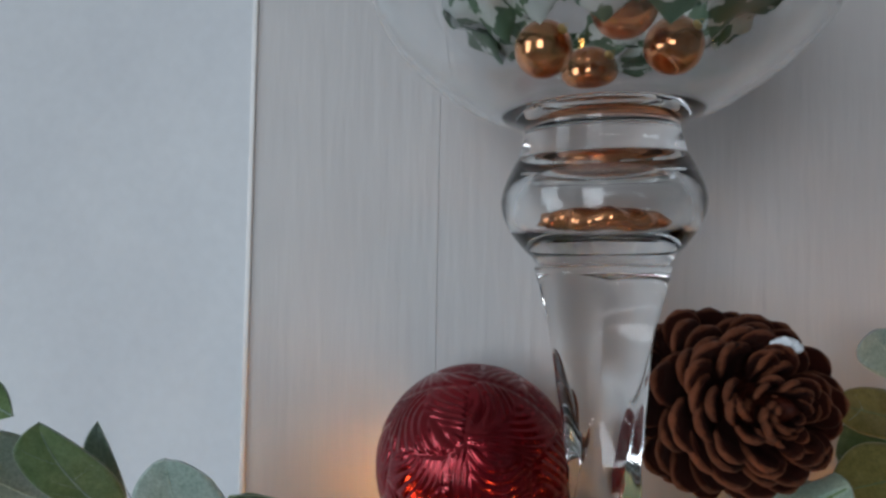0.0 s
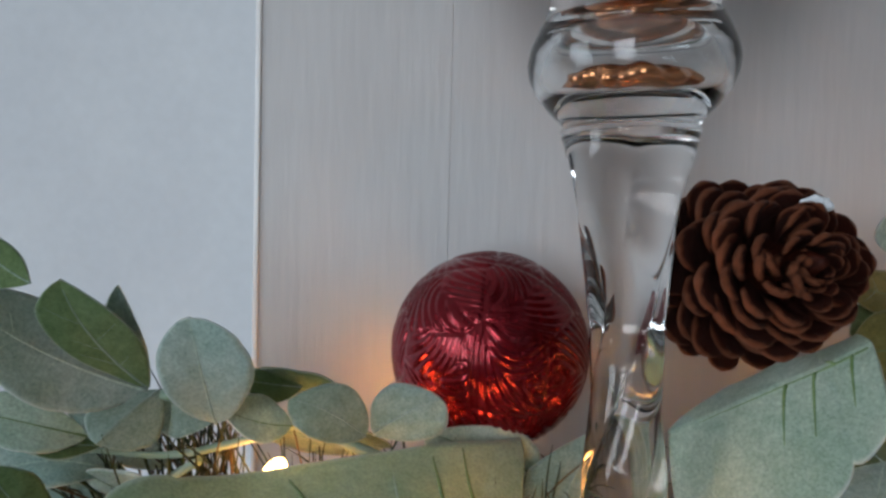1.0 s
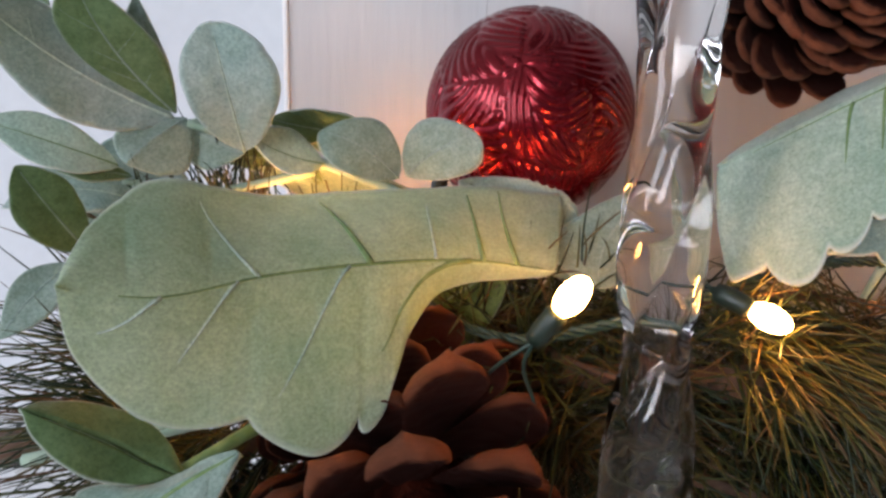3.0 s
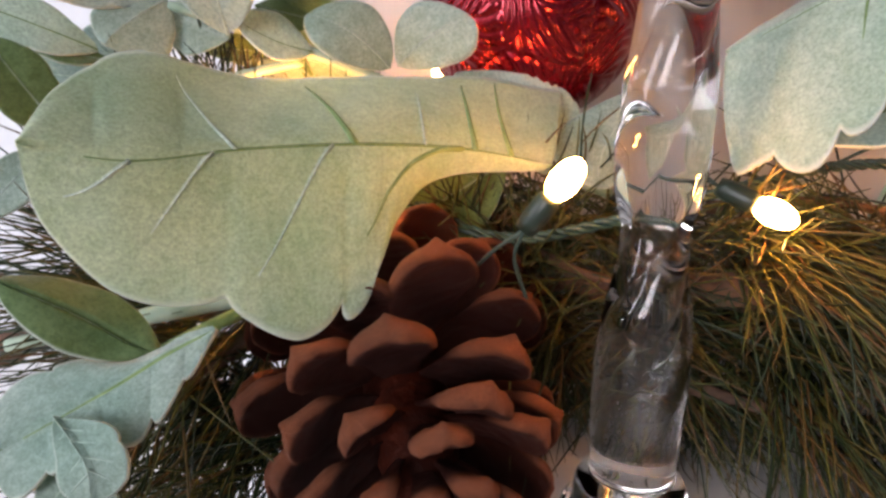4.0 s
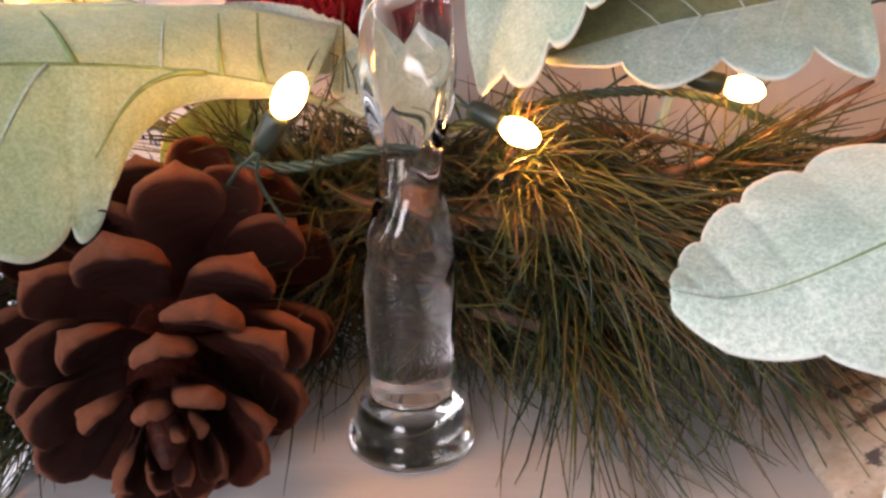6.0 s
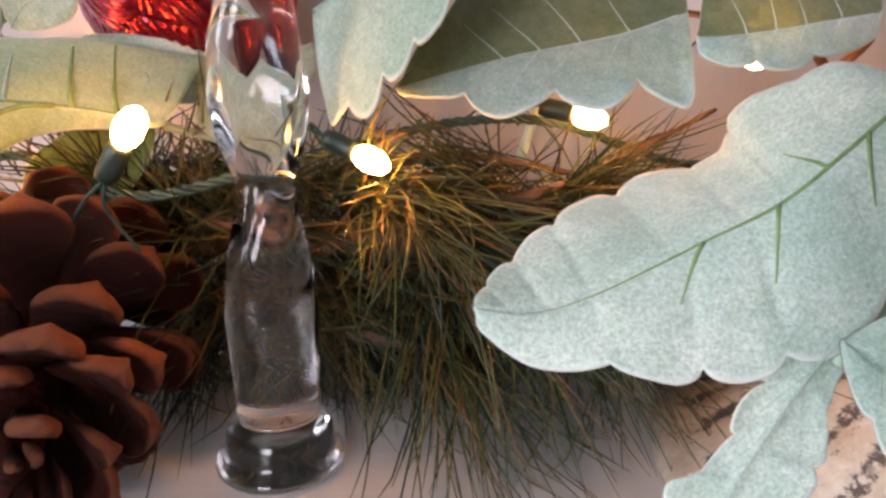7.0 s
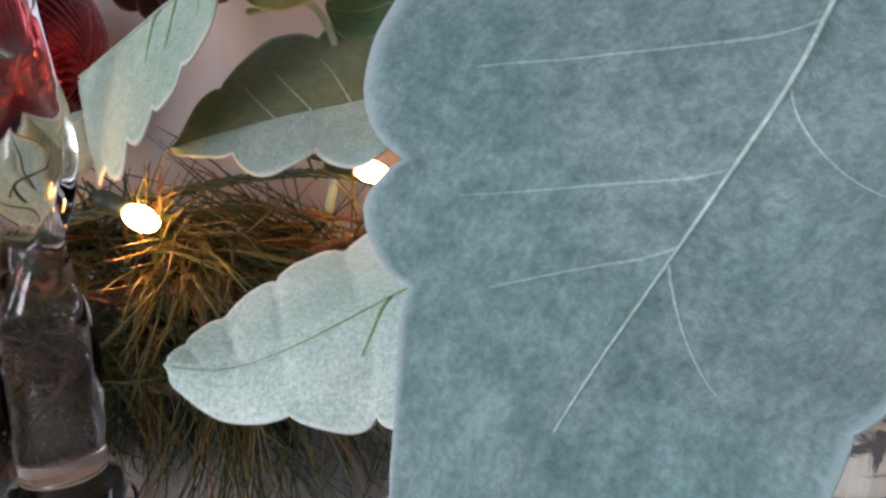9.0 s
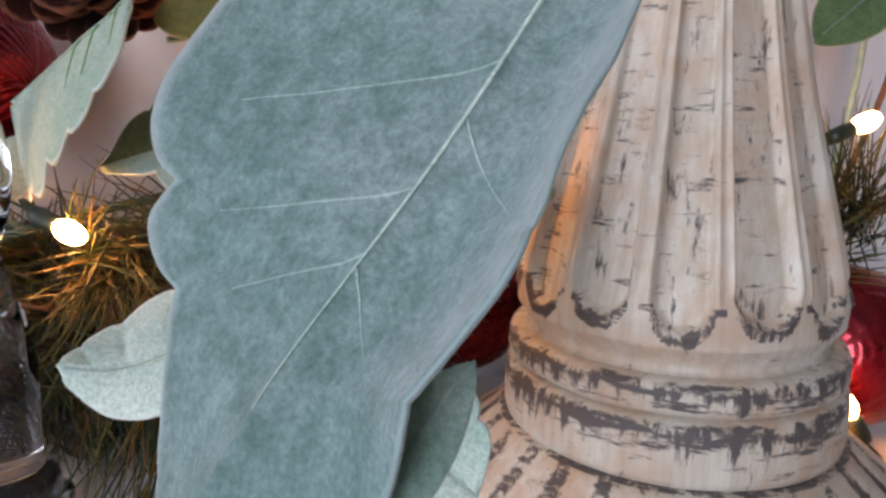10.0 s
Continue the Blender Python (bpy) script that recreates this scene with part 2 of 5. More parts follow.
def tube_data(points, radii, sides=8, verts=None, faces=None):
    """A round tube along points, closed at both ends, added to verts and faces."""
    verts = [] if verts is None else verts
    faces = [] if faces is None else faces
    n = len(points)
    start = len(verts)
    ref = Vector((0.31, 0.17, 0.93))
    for i, c in enumerate(points):
        d = (points[min(i + 1, n - 1)] - points[max(i - 1, 0)]).normalized()
        a = d.cross(ref)
        a = a.normalized() if a.length > 1e-6 else Vector((1, 0, 0))
        b = d.cross(a)
        r = radii[i] if isinstance(radii, (list, tuple)) else radii
        for k in range(sides):
            w = 2 * math.pi * k / sides
            verts.append(c + a * (r * math.cos(w)) + b * (r * math.sin(w)))
    for i in range(n - 1):
        for k in range(sides):
            p, q = start + i * sides, start + (i + 1) * sides
            k2 = (k + 1) % sides
            faces.append((p + k, p + k2, q + k2, q + k))
    faces.append(tuple(start + k for k in reversed(range(sides))))
    faces.append(tuple(start + (n - 1) * sides + k for k in range(sides)))
    return verts, faces


def tube(name, points, radii, mat, parent, sides=8, label=""):
    v, f = tube_data(points, radii, sides)
    return mesh_object(name, v, f, mat, parent, label)


def lathe(name, profile, mat, parent, steps=64, label="", shape=None, closed=False, attrs=()):
    """Turns (radius, height) pairs round the z axis; shape(angle, r, z) may change each point."""
    verts, faces = [], []
    n = len(profile)
    for r, z in profile:
        for k in range(steps):
            w = 2 * math.pi * k / steps
            verts.append(shape(w, r, z) if shape else (r * math.cos(w), r * math.sin(w), z))
    for i in range(n if closed else n - 1):
        j = (i + 1) % n
        for k in range(steps):
            k2 = (k + 1) % steps
            faces.append((i * steps + k, i * steps + k2, j * steps + k2, j * steps + k))
    if not closed:
        faces.append(tuple(reversed(range(steps))))
        faces.append(tuple((n - 1) * steps + k for k in range(steps)))
    return mesh_object(name, verts, faces, mat, parent, label, attrs=attrs)


# ---- the room ----
def structure(name, bm, mat, label, category):
    ob = part(name, bm, mat, None)
    return tagged(ob, label, category, kind="structure")


X0, X1, Y0, Y1, ZF, ZC = -2.2, 2.4, -2.6, 0.62, -1.32, 1.25
structure("floor", box((X0, Y0, ZF - 0.05), (X1, Y1 + 0.1, ZF)), floor_wood, "dark stained wooden floor of the room", "floor")
structure("ceiling", box((X0, Y0, ZC), (X1, Y1 + 0.1, ZC + 0.05)), ceiling_paint, "plain unseen ceiling of the room, toned down to limit bounce", "ceiling")
structure("wall_north", box((X0, Y1, ZF), (X1, Y1 + 0.1, ZC)), wall_paint, "smooth pale grey wall in the recess", "wall")
structure("wall_east", box((X1, Y0, ZF), (X1 + 0.1, Y1 + 0.1, ZC)), low_bounce_paint, "plain unseen side wall, kept dark grey to limit bounced light", "wall")


def wall_with_opening(name, axis, at, lo, hi, o_lo, o_hi, label):
    """A wall across x (axis 'y') or y (axis 'x') with one window opening through it."""
    bm = bmesh.new()
    spans = [((lo, ZF), (o_lo[0], ZC)), ((o_hi[0], ZF), (hi, ZC)), ((o_lo[0], ZF), (o_hi[0], o_lo[1])), ((o_lo[0], o_hi[1]), (o_hi[0], ZC))]
    for (a, z0), (b, z1) in spans:
        q = box((a, at - 0.1, z0), (b, at, z1)) if axis == "y" else box((at - 0.1, a, z0), (at, b, z1))
        tmp = bpy.data.meshes.new("tmp")
        q.to_mesh(tmp)
        q.free()
        bm.from_mesh(tmp)
        bpy.data.meshes.remove(tmp)
    return structure(name, bm, low_bounce_paint, label, "wall")


wall_with_opening("wall_south", "y", Y0, X0, X1, (-1.55, -0.15), (-0.35, 1.15), "plain unseen wall with a window, kept dark grey to limit bounce")
wall_with_opening("wall_west", "x", X0, Y0, Y1 + 0.1, (-1.2, -0.25), (-0.15, 1.1), "plain unseen side wall with a window, kept dark to limit bounce")


def window(name, axis, at, lo, hi):
    w = thing(name, "white painted window frame with glazing bars", "window", kind="structure")
    bars = [(lo, (lo[0] + 0.05, hi[1])), ((hi[0] - 0.05, lo[1]), hi), ((lo[0] + 0.05, lo[1]), (hi[0] - 0.05, lo[1] + 0.05)),
            ((lo[0] + 0.05, hi[1] - 0.05), (hi[0] - 0.05, hi[1]))]
    mx, mz = (lo[0] + hi[0]) / 2, (lo[1] + hi[1]) / 2
    for (a, z0), (b, z1) in bars:
        bm = box((a, at - 0.06, z0), (b, at - 0.02, z1)) if axis == "y" else box((at - 0.06, a, z0), (at - 0.02, b, z1))
        part("window_frame", bm, trim_paint, w)
    for a, z0, b, z1 in ((mx - 0.015, lo[1] + 0.05, mx + 0.015, hi[1] - 0.05), (lo[0] + 0.05, mz - 0.015, mx - 0.015, mz + 0.015),
                         (mx + 0.015, mz - 0.015, hi[0] - 0.05, mz + 0.015)):
        bm = box((a, at - 0.05, z0), (b, at - 0.03, z1)) if axis == "y" else box((at - 0.05, a, z0), (at - 0.03, b, z1))
        part("glazing_bar", bm, trim_paint, w)


window("window_1", "y", Y0, (-1.55, -0.15), (-0.35, 1.15))
window("window_2", "x", X0, (-1.2, -0.25), (-0.15, 1.1))

# chimney breast: boards of painted wood side by side, with a pale bead on the outer corner
breast = thing("wall_chimney_breast", "warm grey brush-painted wooden boards above the mantel", "wall", kind="structure")
part("backing", box((-0.100, WALL_Y + 0.012, ZF), (1.3, Y1 + 0.002, ZC)), panel_paint, breast)
edges = [-0.1055, -0.0075, 0.62, 1.3]
for i, (a, b) in enumerate(zip(edges, edges[1:])):
    part("board", box((a, WALL_Y + 0.0002 * (i % 2), MZ - 0.2), (b, WALL_Y + 0.012, ZC), 0.0003), panel_paint, breast)
part("corner_bead", box((-0.1085, WALL_Y - 0.0015, MZ - 0.2), (-0.1055, Y1, ZC), 0.0011), trim_paint, breast, "white painted corner bead")

structure("mantel_shelf", box((-0.069, 0.04, MZ - 0.035), (1.25, WALL_Y + 0.012, MZ), 0.002), mantel_paint, "off-white semi-gloss painted mantel shelf", "shelf")
structure("fireplace_surround", box((-0.05, 0.12, ZF), (1.2, WALL_Y + 0.012, MZ - 0.035)), panel_paint, "painted wooden fireplace surround below the shelf", "fireplace")
structure("recess_cabinet_top", box((X0, 0.10, -0.20), (-0.112, Y1, -0.165), 0.002), trim_paint, "white painted top of a low cabinet in the recess", "cabinet")
structure("recess_cabinet", box((X0, 0.14, ZF), (-0.116, Y1, -0.20)), trim_paint, "white painted low cabinet body in the recess", "cabinet")

# ---- glass candle holder ----
def glass_holder():
    h = thing("candle_holder", "clear glass candle holder with twisted stem and wide bowl", "candle holder")
    base = pose(0.0583, 0.2365, MZ + 0.0004, 0, -1.05, 0)
    h.matrix_world = base
    foot = [(0.0205, 0.0), (0.0226, 0.0008), (0.0234, 0.0024), (0.0232, 0.0042), (0.0218, 0.0056), (0.0200, 0.0066), (0.0192, 0.0085),
            (0.0194, 0.0115), (0.0190, 0.0145), (0.0176, 0.0175), (0.0150, 0.0195), (0.0140, 0.0205)]
    # stem: a flat-sided rod that narrows, swells and twists
    key = [(0.0205, 0.0137, 0.98, 0), (0.034, 0.0144, 0.98, 10), (0.060, 0.0158, 0.94, 34), (0.080, 0.0148, 0.88, 66), (0.096, 0.0118, 0.82, 116), (0.106, 0.0101, 0.84, 158),
           (0.118, 0.0134, 0.76, 195), (0.132, 0.0162, 0.76, 220), (0.150, 0.0168, 0.72, 246), (0.168, 0.0150, 0.66, 276), (0.184, 0.0124, 0.66, 310), (0.196, 0.0112, 0.76, 345), (0.212, 0.0134, 0.80, 372),
           (0.232, 0.0168, 0.86, 390), (0.250, 0.0202, 0.94, 400), (0.259, 0.0212, 1.0, 405)]
    zs = [k[0] for k in key]
    rows = []
    for i in range(110):
        z = 0.0205 + (0.259 - 0.0205) * i / 109
        rows.append((z, float(np.interp(z, zs, [k[1] for k in key])), float(np.interp(z, zs, [k[2] for k in key])), radians(float(np.interp(z, zs, [k[3] for k in key])))))
    steps = 72

    def turned(name, rings):
        """rings: functions of the angle, from the bottom up; flat ends close it."""
        verts, faces = [], []
        for f in rings:
            verts += [f(2 * math.pi * k / steps) for k in range(steps)]
        n = len(rings)
        for i in range(n - 1):
            for k in range(steps):
                k2 = (k + 1) % steps
                faces.append((i * steps + k, i * steps + k2, (i + 1) * steps + k2, (i + 1) * steps + k))
        faces.append(tuple(reversed(range(steps))))
        faces.append(tuple((n - 1) * steps + k for k in range(steps)))
        return mesh_object(name, verts, faces, clear_glass, h)

    def circle(r, z):
        return lambda w: (r * math.cos(w), r * math.sin(w), z)

    def section(z, r, flat, tw):
        # flattened section that turns with height
        def at(w):
            e = 0.5 * (1 - math.cos(2 * w))
            rr = 1.04 * r * (1 - 0.8 * (1 - flat) * e)
            ridge = min(1.0, (z - 0.0205) / 0.03) * min(1.0, max(0.0, (0.259 - z) / 0.02))
            rr *= 1 - float(np.interp(z, [0.05, 0.10, 0.20, 0.25], [0.035, 0.12, 0.16, 0.13])) * ridge * (1 - abs(math.cos(2 * w)) ** 0.8)
            return (rr * math.cos(w + tw), rr * math.sin(w + tw), z)
        return at

    turned("stem", [circle(r, z) for r, z in foot[:-1]] + [section(z, r, flat, tw) for z, r, flat, tw in rows])
    knop = [(0.0200, 0.2592), (0.0212, 0.2602), (0.0222, 0.2620), (0.0262, 0.2660), (0.0300, 0.2708), (0.0322, 0.2760), (0.0328, 0.2800), (0.0318, 0.2850), (0.0292, 0.2910),
            (0.0270, 0.2950), (0.0258, 0.3000), (0.0249, 0.3030)]
    bowl_out = [(0.0252, 0.3052), (0.0330, 0.3082), (0.0405, 0.3112), (0.0480, 0.3156), (0.0548, 0.3205), (0.0618, 0.3262), (0.0680, 0.3330), (0.0730, 0.3410), (0.0768, 0.3510),
                (0.0790, 0.3620), (0.0800, 0.3740), (0.0790, 0.3900), (0.0760, 0.4060), (0.0722, 0.4180)]
    bowl_in = [(0.0708, 0.4178), (0.0744, 0.4055), (0.0774, 0.3895), (0.0784, 0.3740), (0.0774, 0.3622), (0.0752, 0.3516), (0.0714, 0.3420), (0.0664, 0.3342), (0.0602, 0.3276),
               (0.0532, 0.3220), (0.0464, 0.3172), (0.0392, 0.3130), (0.0318, 0.3102), (0.0240, 0.3084), (0.0120, 0.3078), (0.0004, 0.3076)]
    turned("bowl", [circle(r, z) for r, z in knop + bowl_out + bowl_in])
    # a hollow added in the knop to hold the copper foil, its surface facing inwards
    hollow = [(0.0206, 0.2925), (0.0262, 0.2860), (0.0288, 0.2795), (0.0282, 0.2745), (0.0250, 0.2700), (0.0190, 0.2672)]
    turned("knop_hollow", [circle(r, z) for r, z in hollow])
    return h


glass_holder()

# ---- contents of the bowl ----
def ornament(name, centre, r, mat, label, relief=0.0, seeds=18, steps=(220, 120), turn=(0, 0, 0), group=""):
    """A round ornament, embossed with feathery fronds, with a cap and ring at its top."""
    rnd = random.Random(int(r * 1e6) + seeds)
    t = thing(name, label, "ornament", group=group)
    t.matrix_world = pose(*centre, *turn)
    cells = []
    for i in range(seeds):
        z = 1 - 2 * (i + 0.5) / seeds
        a = i * 2.39996 + rnd.uniform(-0.3, 0.3)
        d = Vector((math.sqrt(1 - z * z) * math.cos(a), math.sqrt(1 - z * z) * math.sin(a), z))
        u = d.orthogonal().normalized()
        u.rotate(Matrix.Rotation(rnd.uniform(0, 6.28), 3, d))
        cells.append((d, u, d.cross(u)))
    nu, nv = steps
    dirs = []
    for j in range(1, nv):
        th = math.pi * j / nv
        for i in range(nu):
            ph = 2 * math.pi * i / nu
            dirs.append((math.sin(th) * math.cos(ph), math.sin(th) * math.sin(ph), math.cos(th)))
    D = np.array([(0, 0, 1)] + dirs + [(0, 0, -1)])
    h = np.zeros(len(D))
    if relief:
        C = np.array([c[0] for c in cells])
        dots = D @ C.T
        best = dots.argmax(1)
        U = np.array([c[1] for c in cells])[best]
        V = np.array([c[2] for c in cells])[best]
        u = (D * U).sum(1)
        v = (D * V).sum(1)
        v = v - 1.6 * u * u
        warp = np.sin(9 * D[:, 0] + 4 * D[:, 2]) * 0.8 + np.sin(13 * D[:, 1] - 6 * D[:, 0]) * 0.6
        barbs = np.sin(31 * (np.abs(v) * 0.95 - 0.75 * u) + 5 * v * u + warp)
        rib = np.exp(-(v / 0.022) ** 2)
        top = np.sort(dots, 1)
        seam = np.clip((top[:, -1] - top[:, -2]) / 0.03, 0, 1)
        h = relief * (0.62 * np.abs(barbs) ** 0.8 * seam * (1 - rib) + 0.25 * rib - 0.3)
    P = D * (r + h)[:, None]
    faces = []
    last = len(P) - 1
    for i in range(nu):
        i2 = (i + 1) % nu
        faces.append((0, 1 + i, 1 + i2))
        faces.append((last, last - nu + i2, last - nu + i))
        for j in range(nv - 2):
            a = 1 + j * nu
            faces.append((a + i, a + nu + i, a + nu + i2, a + i2))
    mesh_object("shell", P.tolist(), faces, mat, t)
    lathe("cap", [(0.0, r * 0.97), (r * 0.17, r * 0.96), (r * 0.18, r * 1.03), (r * 0.165, r * 1.10), (0.0, r * 1.12)], cap_gold, t, 24, "gold metal cap")
    ring = [Vector((r * 0.09 * math.cos(a), 0, r * 1.19 + r * 0.09 * math.sin(a))) for a in [2 * math.pi * k / 16 for k in range(17)]]
    tube("hanging_ring", ring, r * 0.012, cap_gold, t, 6)
    return t


for cx, cy, cz, cr in ((0.0550, 0.2560, 0.3180, 0.0100), (0.036, 0.228, 0.3180, 0.0092), (0.076, 0.226, 0.3185, 0.0092), (0.058, 0.213, 0.3265, 0.0100)):
    ornament("small_ornament", (cx - 0.003, cy, cz), cr, copper_foil, "small shiny copper ball lying in the glass bowl", steps=(40, 24), seeds=4, turn=(60, 30, 20), group="balls in the bowl")

# disc added to give the bowl floor its brown ellipse
foil_disc = thing("foil_disc", "dull copper foil disc added for the brown look of the bowl floor", "decoration")
foil_disc.matrix_world = pose(0.0527, 0.2365, 0.2975)
lathe("disc", [(0.0, 0.0), (0.020, 0.0), (0.0228, 0.0008), (0.0235, 0.0018), (0.0215, 0.0026), (0.0, 0.0020)], copper_foil, foil_disc, 40)
# added foil stands in for the copper image refracted in the knop
reflection_foil = thing("reflection_foil", "crumpled copper foil added in the knop for its copper reflection", "decoration")
reflection_foil.matrix_world = pose(0.0533, 0.2365, 0.2573)


def crumple(w, r, z):
    k = 1 + 0.16 * noise.noise(Vector((3 * math.cos(w), 3 * math.sin(w), 260 * z))) + 0.06 * math.sin(11 * w)
    return (r * k * math.cos(w), r * k * math.sin(w), z + 0.0012 * k * math.sin(7 * w) * (r / 0.02))


lathe("foil", [(0.0, 0.0004), (0.0140, 0.0012), (0.0185, 0.0032), (0.0196, 0.0060), (0.0176, 0.0092), (0.0120, 0.0112), (0.0060, 0.0120), (0.0, 0.0122)], copper_foil, reflection_foil, 60, "", crumple)

# ---- leaf sprigs ----
def leaf(parent, kind, lobes, depth, shapes, base, mid, tip, left, right, label=""):
    """One leaf: its rib runs from base over mid to tip; left and right are the edges beside mid.
    shapes: for each side how blunt it is and how far its widest place lies towards the tip."""
    base, mid, tip, left, right = (Vector(q) for q in (base, mid, tip, left, right))
    rnd = random.Random(int(abs(base.x * 7919 + tip.z * 104729 + left.y * 1299709) * 1e4))
    length = (tip - base).length
    ctrl = 2 * mid - 0.5 * (base + tip)
    ns, nv = (64, 10) if length > 0.09 else (40, 7)
    vl, vr = left - mid, right - mid
    along = (tip - base).normalized()
    normal = (vr - vl).cross(along).normalized()
    phase = [rnd.uniform(0, 1), rnd.uniform(0, 1)]
    wob = [rnd.uniform(0.6, 1.4) for _ in range(24)]

    def rib(s):
        return base * (1 - s) ** 2 + ctrl * (2 * s * (1 - s)) + tip * s * s

    def width(s, side):
        s = min(max(s, 0.0), 1.0)
        blunt, skew = shapes[2 * side], shapes[2 * side + 1]
        w = math.sin(math.pi * s ** skew) ** blunt if 0 < s < 1 else 0.0
        if lobes:
            u = s * lobes + phase[side]
            w *= 1 - depth * wob[int(u) + 8 * side] * (1 - abs(math.sin(math.pi * u)) ** 0.55)
        return w

    thick = 0.00035 if length < 0.09 else 0.0005
    freq, amp = rnd.uniform(5, 9), length * 0.012

    def surf(s, q, side):
        """A point of the blade at s along the rib and q of the way out to the edge."""
        v = vr if side else vl
        p = rib(s) + v * (width(s, side) * q) + along * (0.06 * length * q * q * (1 - s) * s)
        p += normal * (amp * math.sin(freq * s + side * 2.1) * q * q + 0.018 * length * (q ** 0.5 - 0.5) * math.sin(math.pi * s))
        p += normal * (0.0035 * length * math.sin(math.pi * (6 * s - 2.4 * q)) * math.sin(math.pi * q) * math.sin(math.pi * s))
        return p + normal * (noise.noise(p * 90) * 0.0009 * q)

    verts, rims, faces, top = [], [], [], []
    cols = 2 * nv + 1
    for i in range(ns + 1):
        s = i / ns
        for k in range(-nv, nv + 1):
            q = abs(k) / nv
            top.append(surf(s, q, 0 if k < 0 else 1))
            rims.append(max(q, 1 - 0.5 * min(s, 1 - s) * ns / 2.0))
    total = len(top)
    verts = [p + normal * thick for p in top] + [p - normal * thick for p in top]
    for i in range(ns):
        for k in range(cols - 1):
            a = i * cols + k
            faces.append((a, a + 1, a + cols + 1, a + cols))
            faces.append((total + a, total + a + cols, total + a + cols + 1, total + a + 1))
    rim = [k for k in range(cols)] + [i * cols + cols - 1 for i in range(1, ns + 1)] + [ns * cols + k for k in range(cols - 2, -1, -1)] + [i * cols for i in range(ns - 1, 0, -1)]
    for a, b in zip(rim, rim[1:] + rim[:1]):
        faces.append((b, a, total + a, total + b))
    ob = mesh_object("leaf", verts, faces, LEAF[kind], parent, label, attrs=(("rim", rims + rims),))
    # midrib and side veins, proud of the felt on both faces
    large = length > 0.09
    size = (0.0055 if large else 0.0062) * length
    own = {"pale": rib_green, "shade": LEAF["sage"], "green": LEAF["sage"], "ochre": LEAF["green"], "blue": LEAF["pale"], "sage": LEAF["blue"]}[kind]
    face = thick if normal.y < 0 else -thick
    tube("midrib", [surf(0.92 * k / 24, 0.0, 1) + normal * face for k in range(25)], [size * (1.15 - 0.95 * k / 24) + 0.0001 for k in range(25)], own, ob, 7)
    if length > 0.045:
        for j in range(3):
            for side in (0, 1):
                if rnd.random() < 0.2:
                    continue
                s0 = 0.16 + 0.64 * (j + 0.5 * rnd.random()) / 3
                reach = rnd.uniform(0.45, 0.8)
                tube("vein", [surf(min(s0 + 0.14 * reach * k / 10, 0.97), reach * k / 10, side) + normal * face for k in range(11)],
                     [size * (0.27 - 0.22 * k / 10) + 0.00003 for k in range(11)], LEAF[{"pale": "blue", "blue": "pale"}.get(kind, "sage")], ob, 5)
    # downy fuzz standing out from the edge
    v, f = [], []
    hairs = int(length * (9000 if large else 5000))
    for k in range(hairs):
        s, side = rnd.uniform(0.02, 0.995), k % 2
        p = surf(s, 0.985, side)
        out = (p - rib(s)).normalized() + normal * rnd.gauss(0, 0.5) + along * rnd.gauss(0.15, 0.5)
        h = rnd.uniform(0.00025, 0.0008) * (1.0 if large else 0.7)
        w = along * 0.00005
        v += [p - w, p + w, p + normal * 0.00006, p + out.normalized() * h]
        n0 = len(v) - 4
        f += [(n0, n0 + 1, n0 + 3), (n0 + 1, n0 + 2, n0 + 3), (n0 + 2, n0, n0 + 3)]
    tagged(mesh_object("fuzz", v, f, fuzz_white, ob), kind="stuff")
    return ob


def through_stations(stations, s):
    """A smooth vector through (s, x, y, z) stations."""
    n = len(stations)
    i = 0
    while i < n - 2 and s > stations[i + 1][0]:
        i += 1
    p = [Vector(q[1:]) for q in stations]
    k = [q[0] for q in stations]
    h = k[i + 1] - k[i]
    u = min(1.0, max(0.0, (s - k[i]) / h))

    def slope(j):
        a, b = max(0, j - 1), min(n - 1, j + 1)
        return (p[b] - p[a]) / (k[b] - k[a])

    return p[i] * (2 * u ** 3 - 3 * u * u + 1) + slope(i) * (h * (u ** 3 - 2 * u * u + u)) \
        + p[i + 1] * (3 * u * u - 2 * u ** 3) + slope(i + 1) * (h * (u ** 3 - u * u))


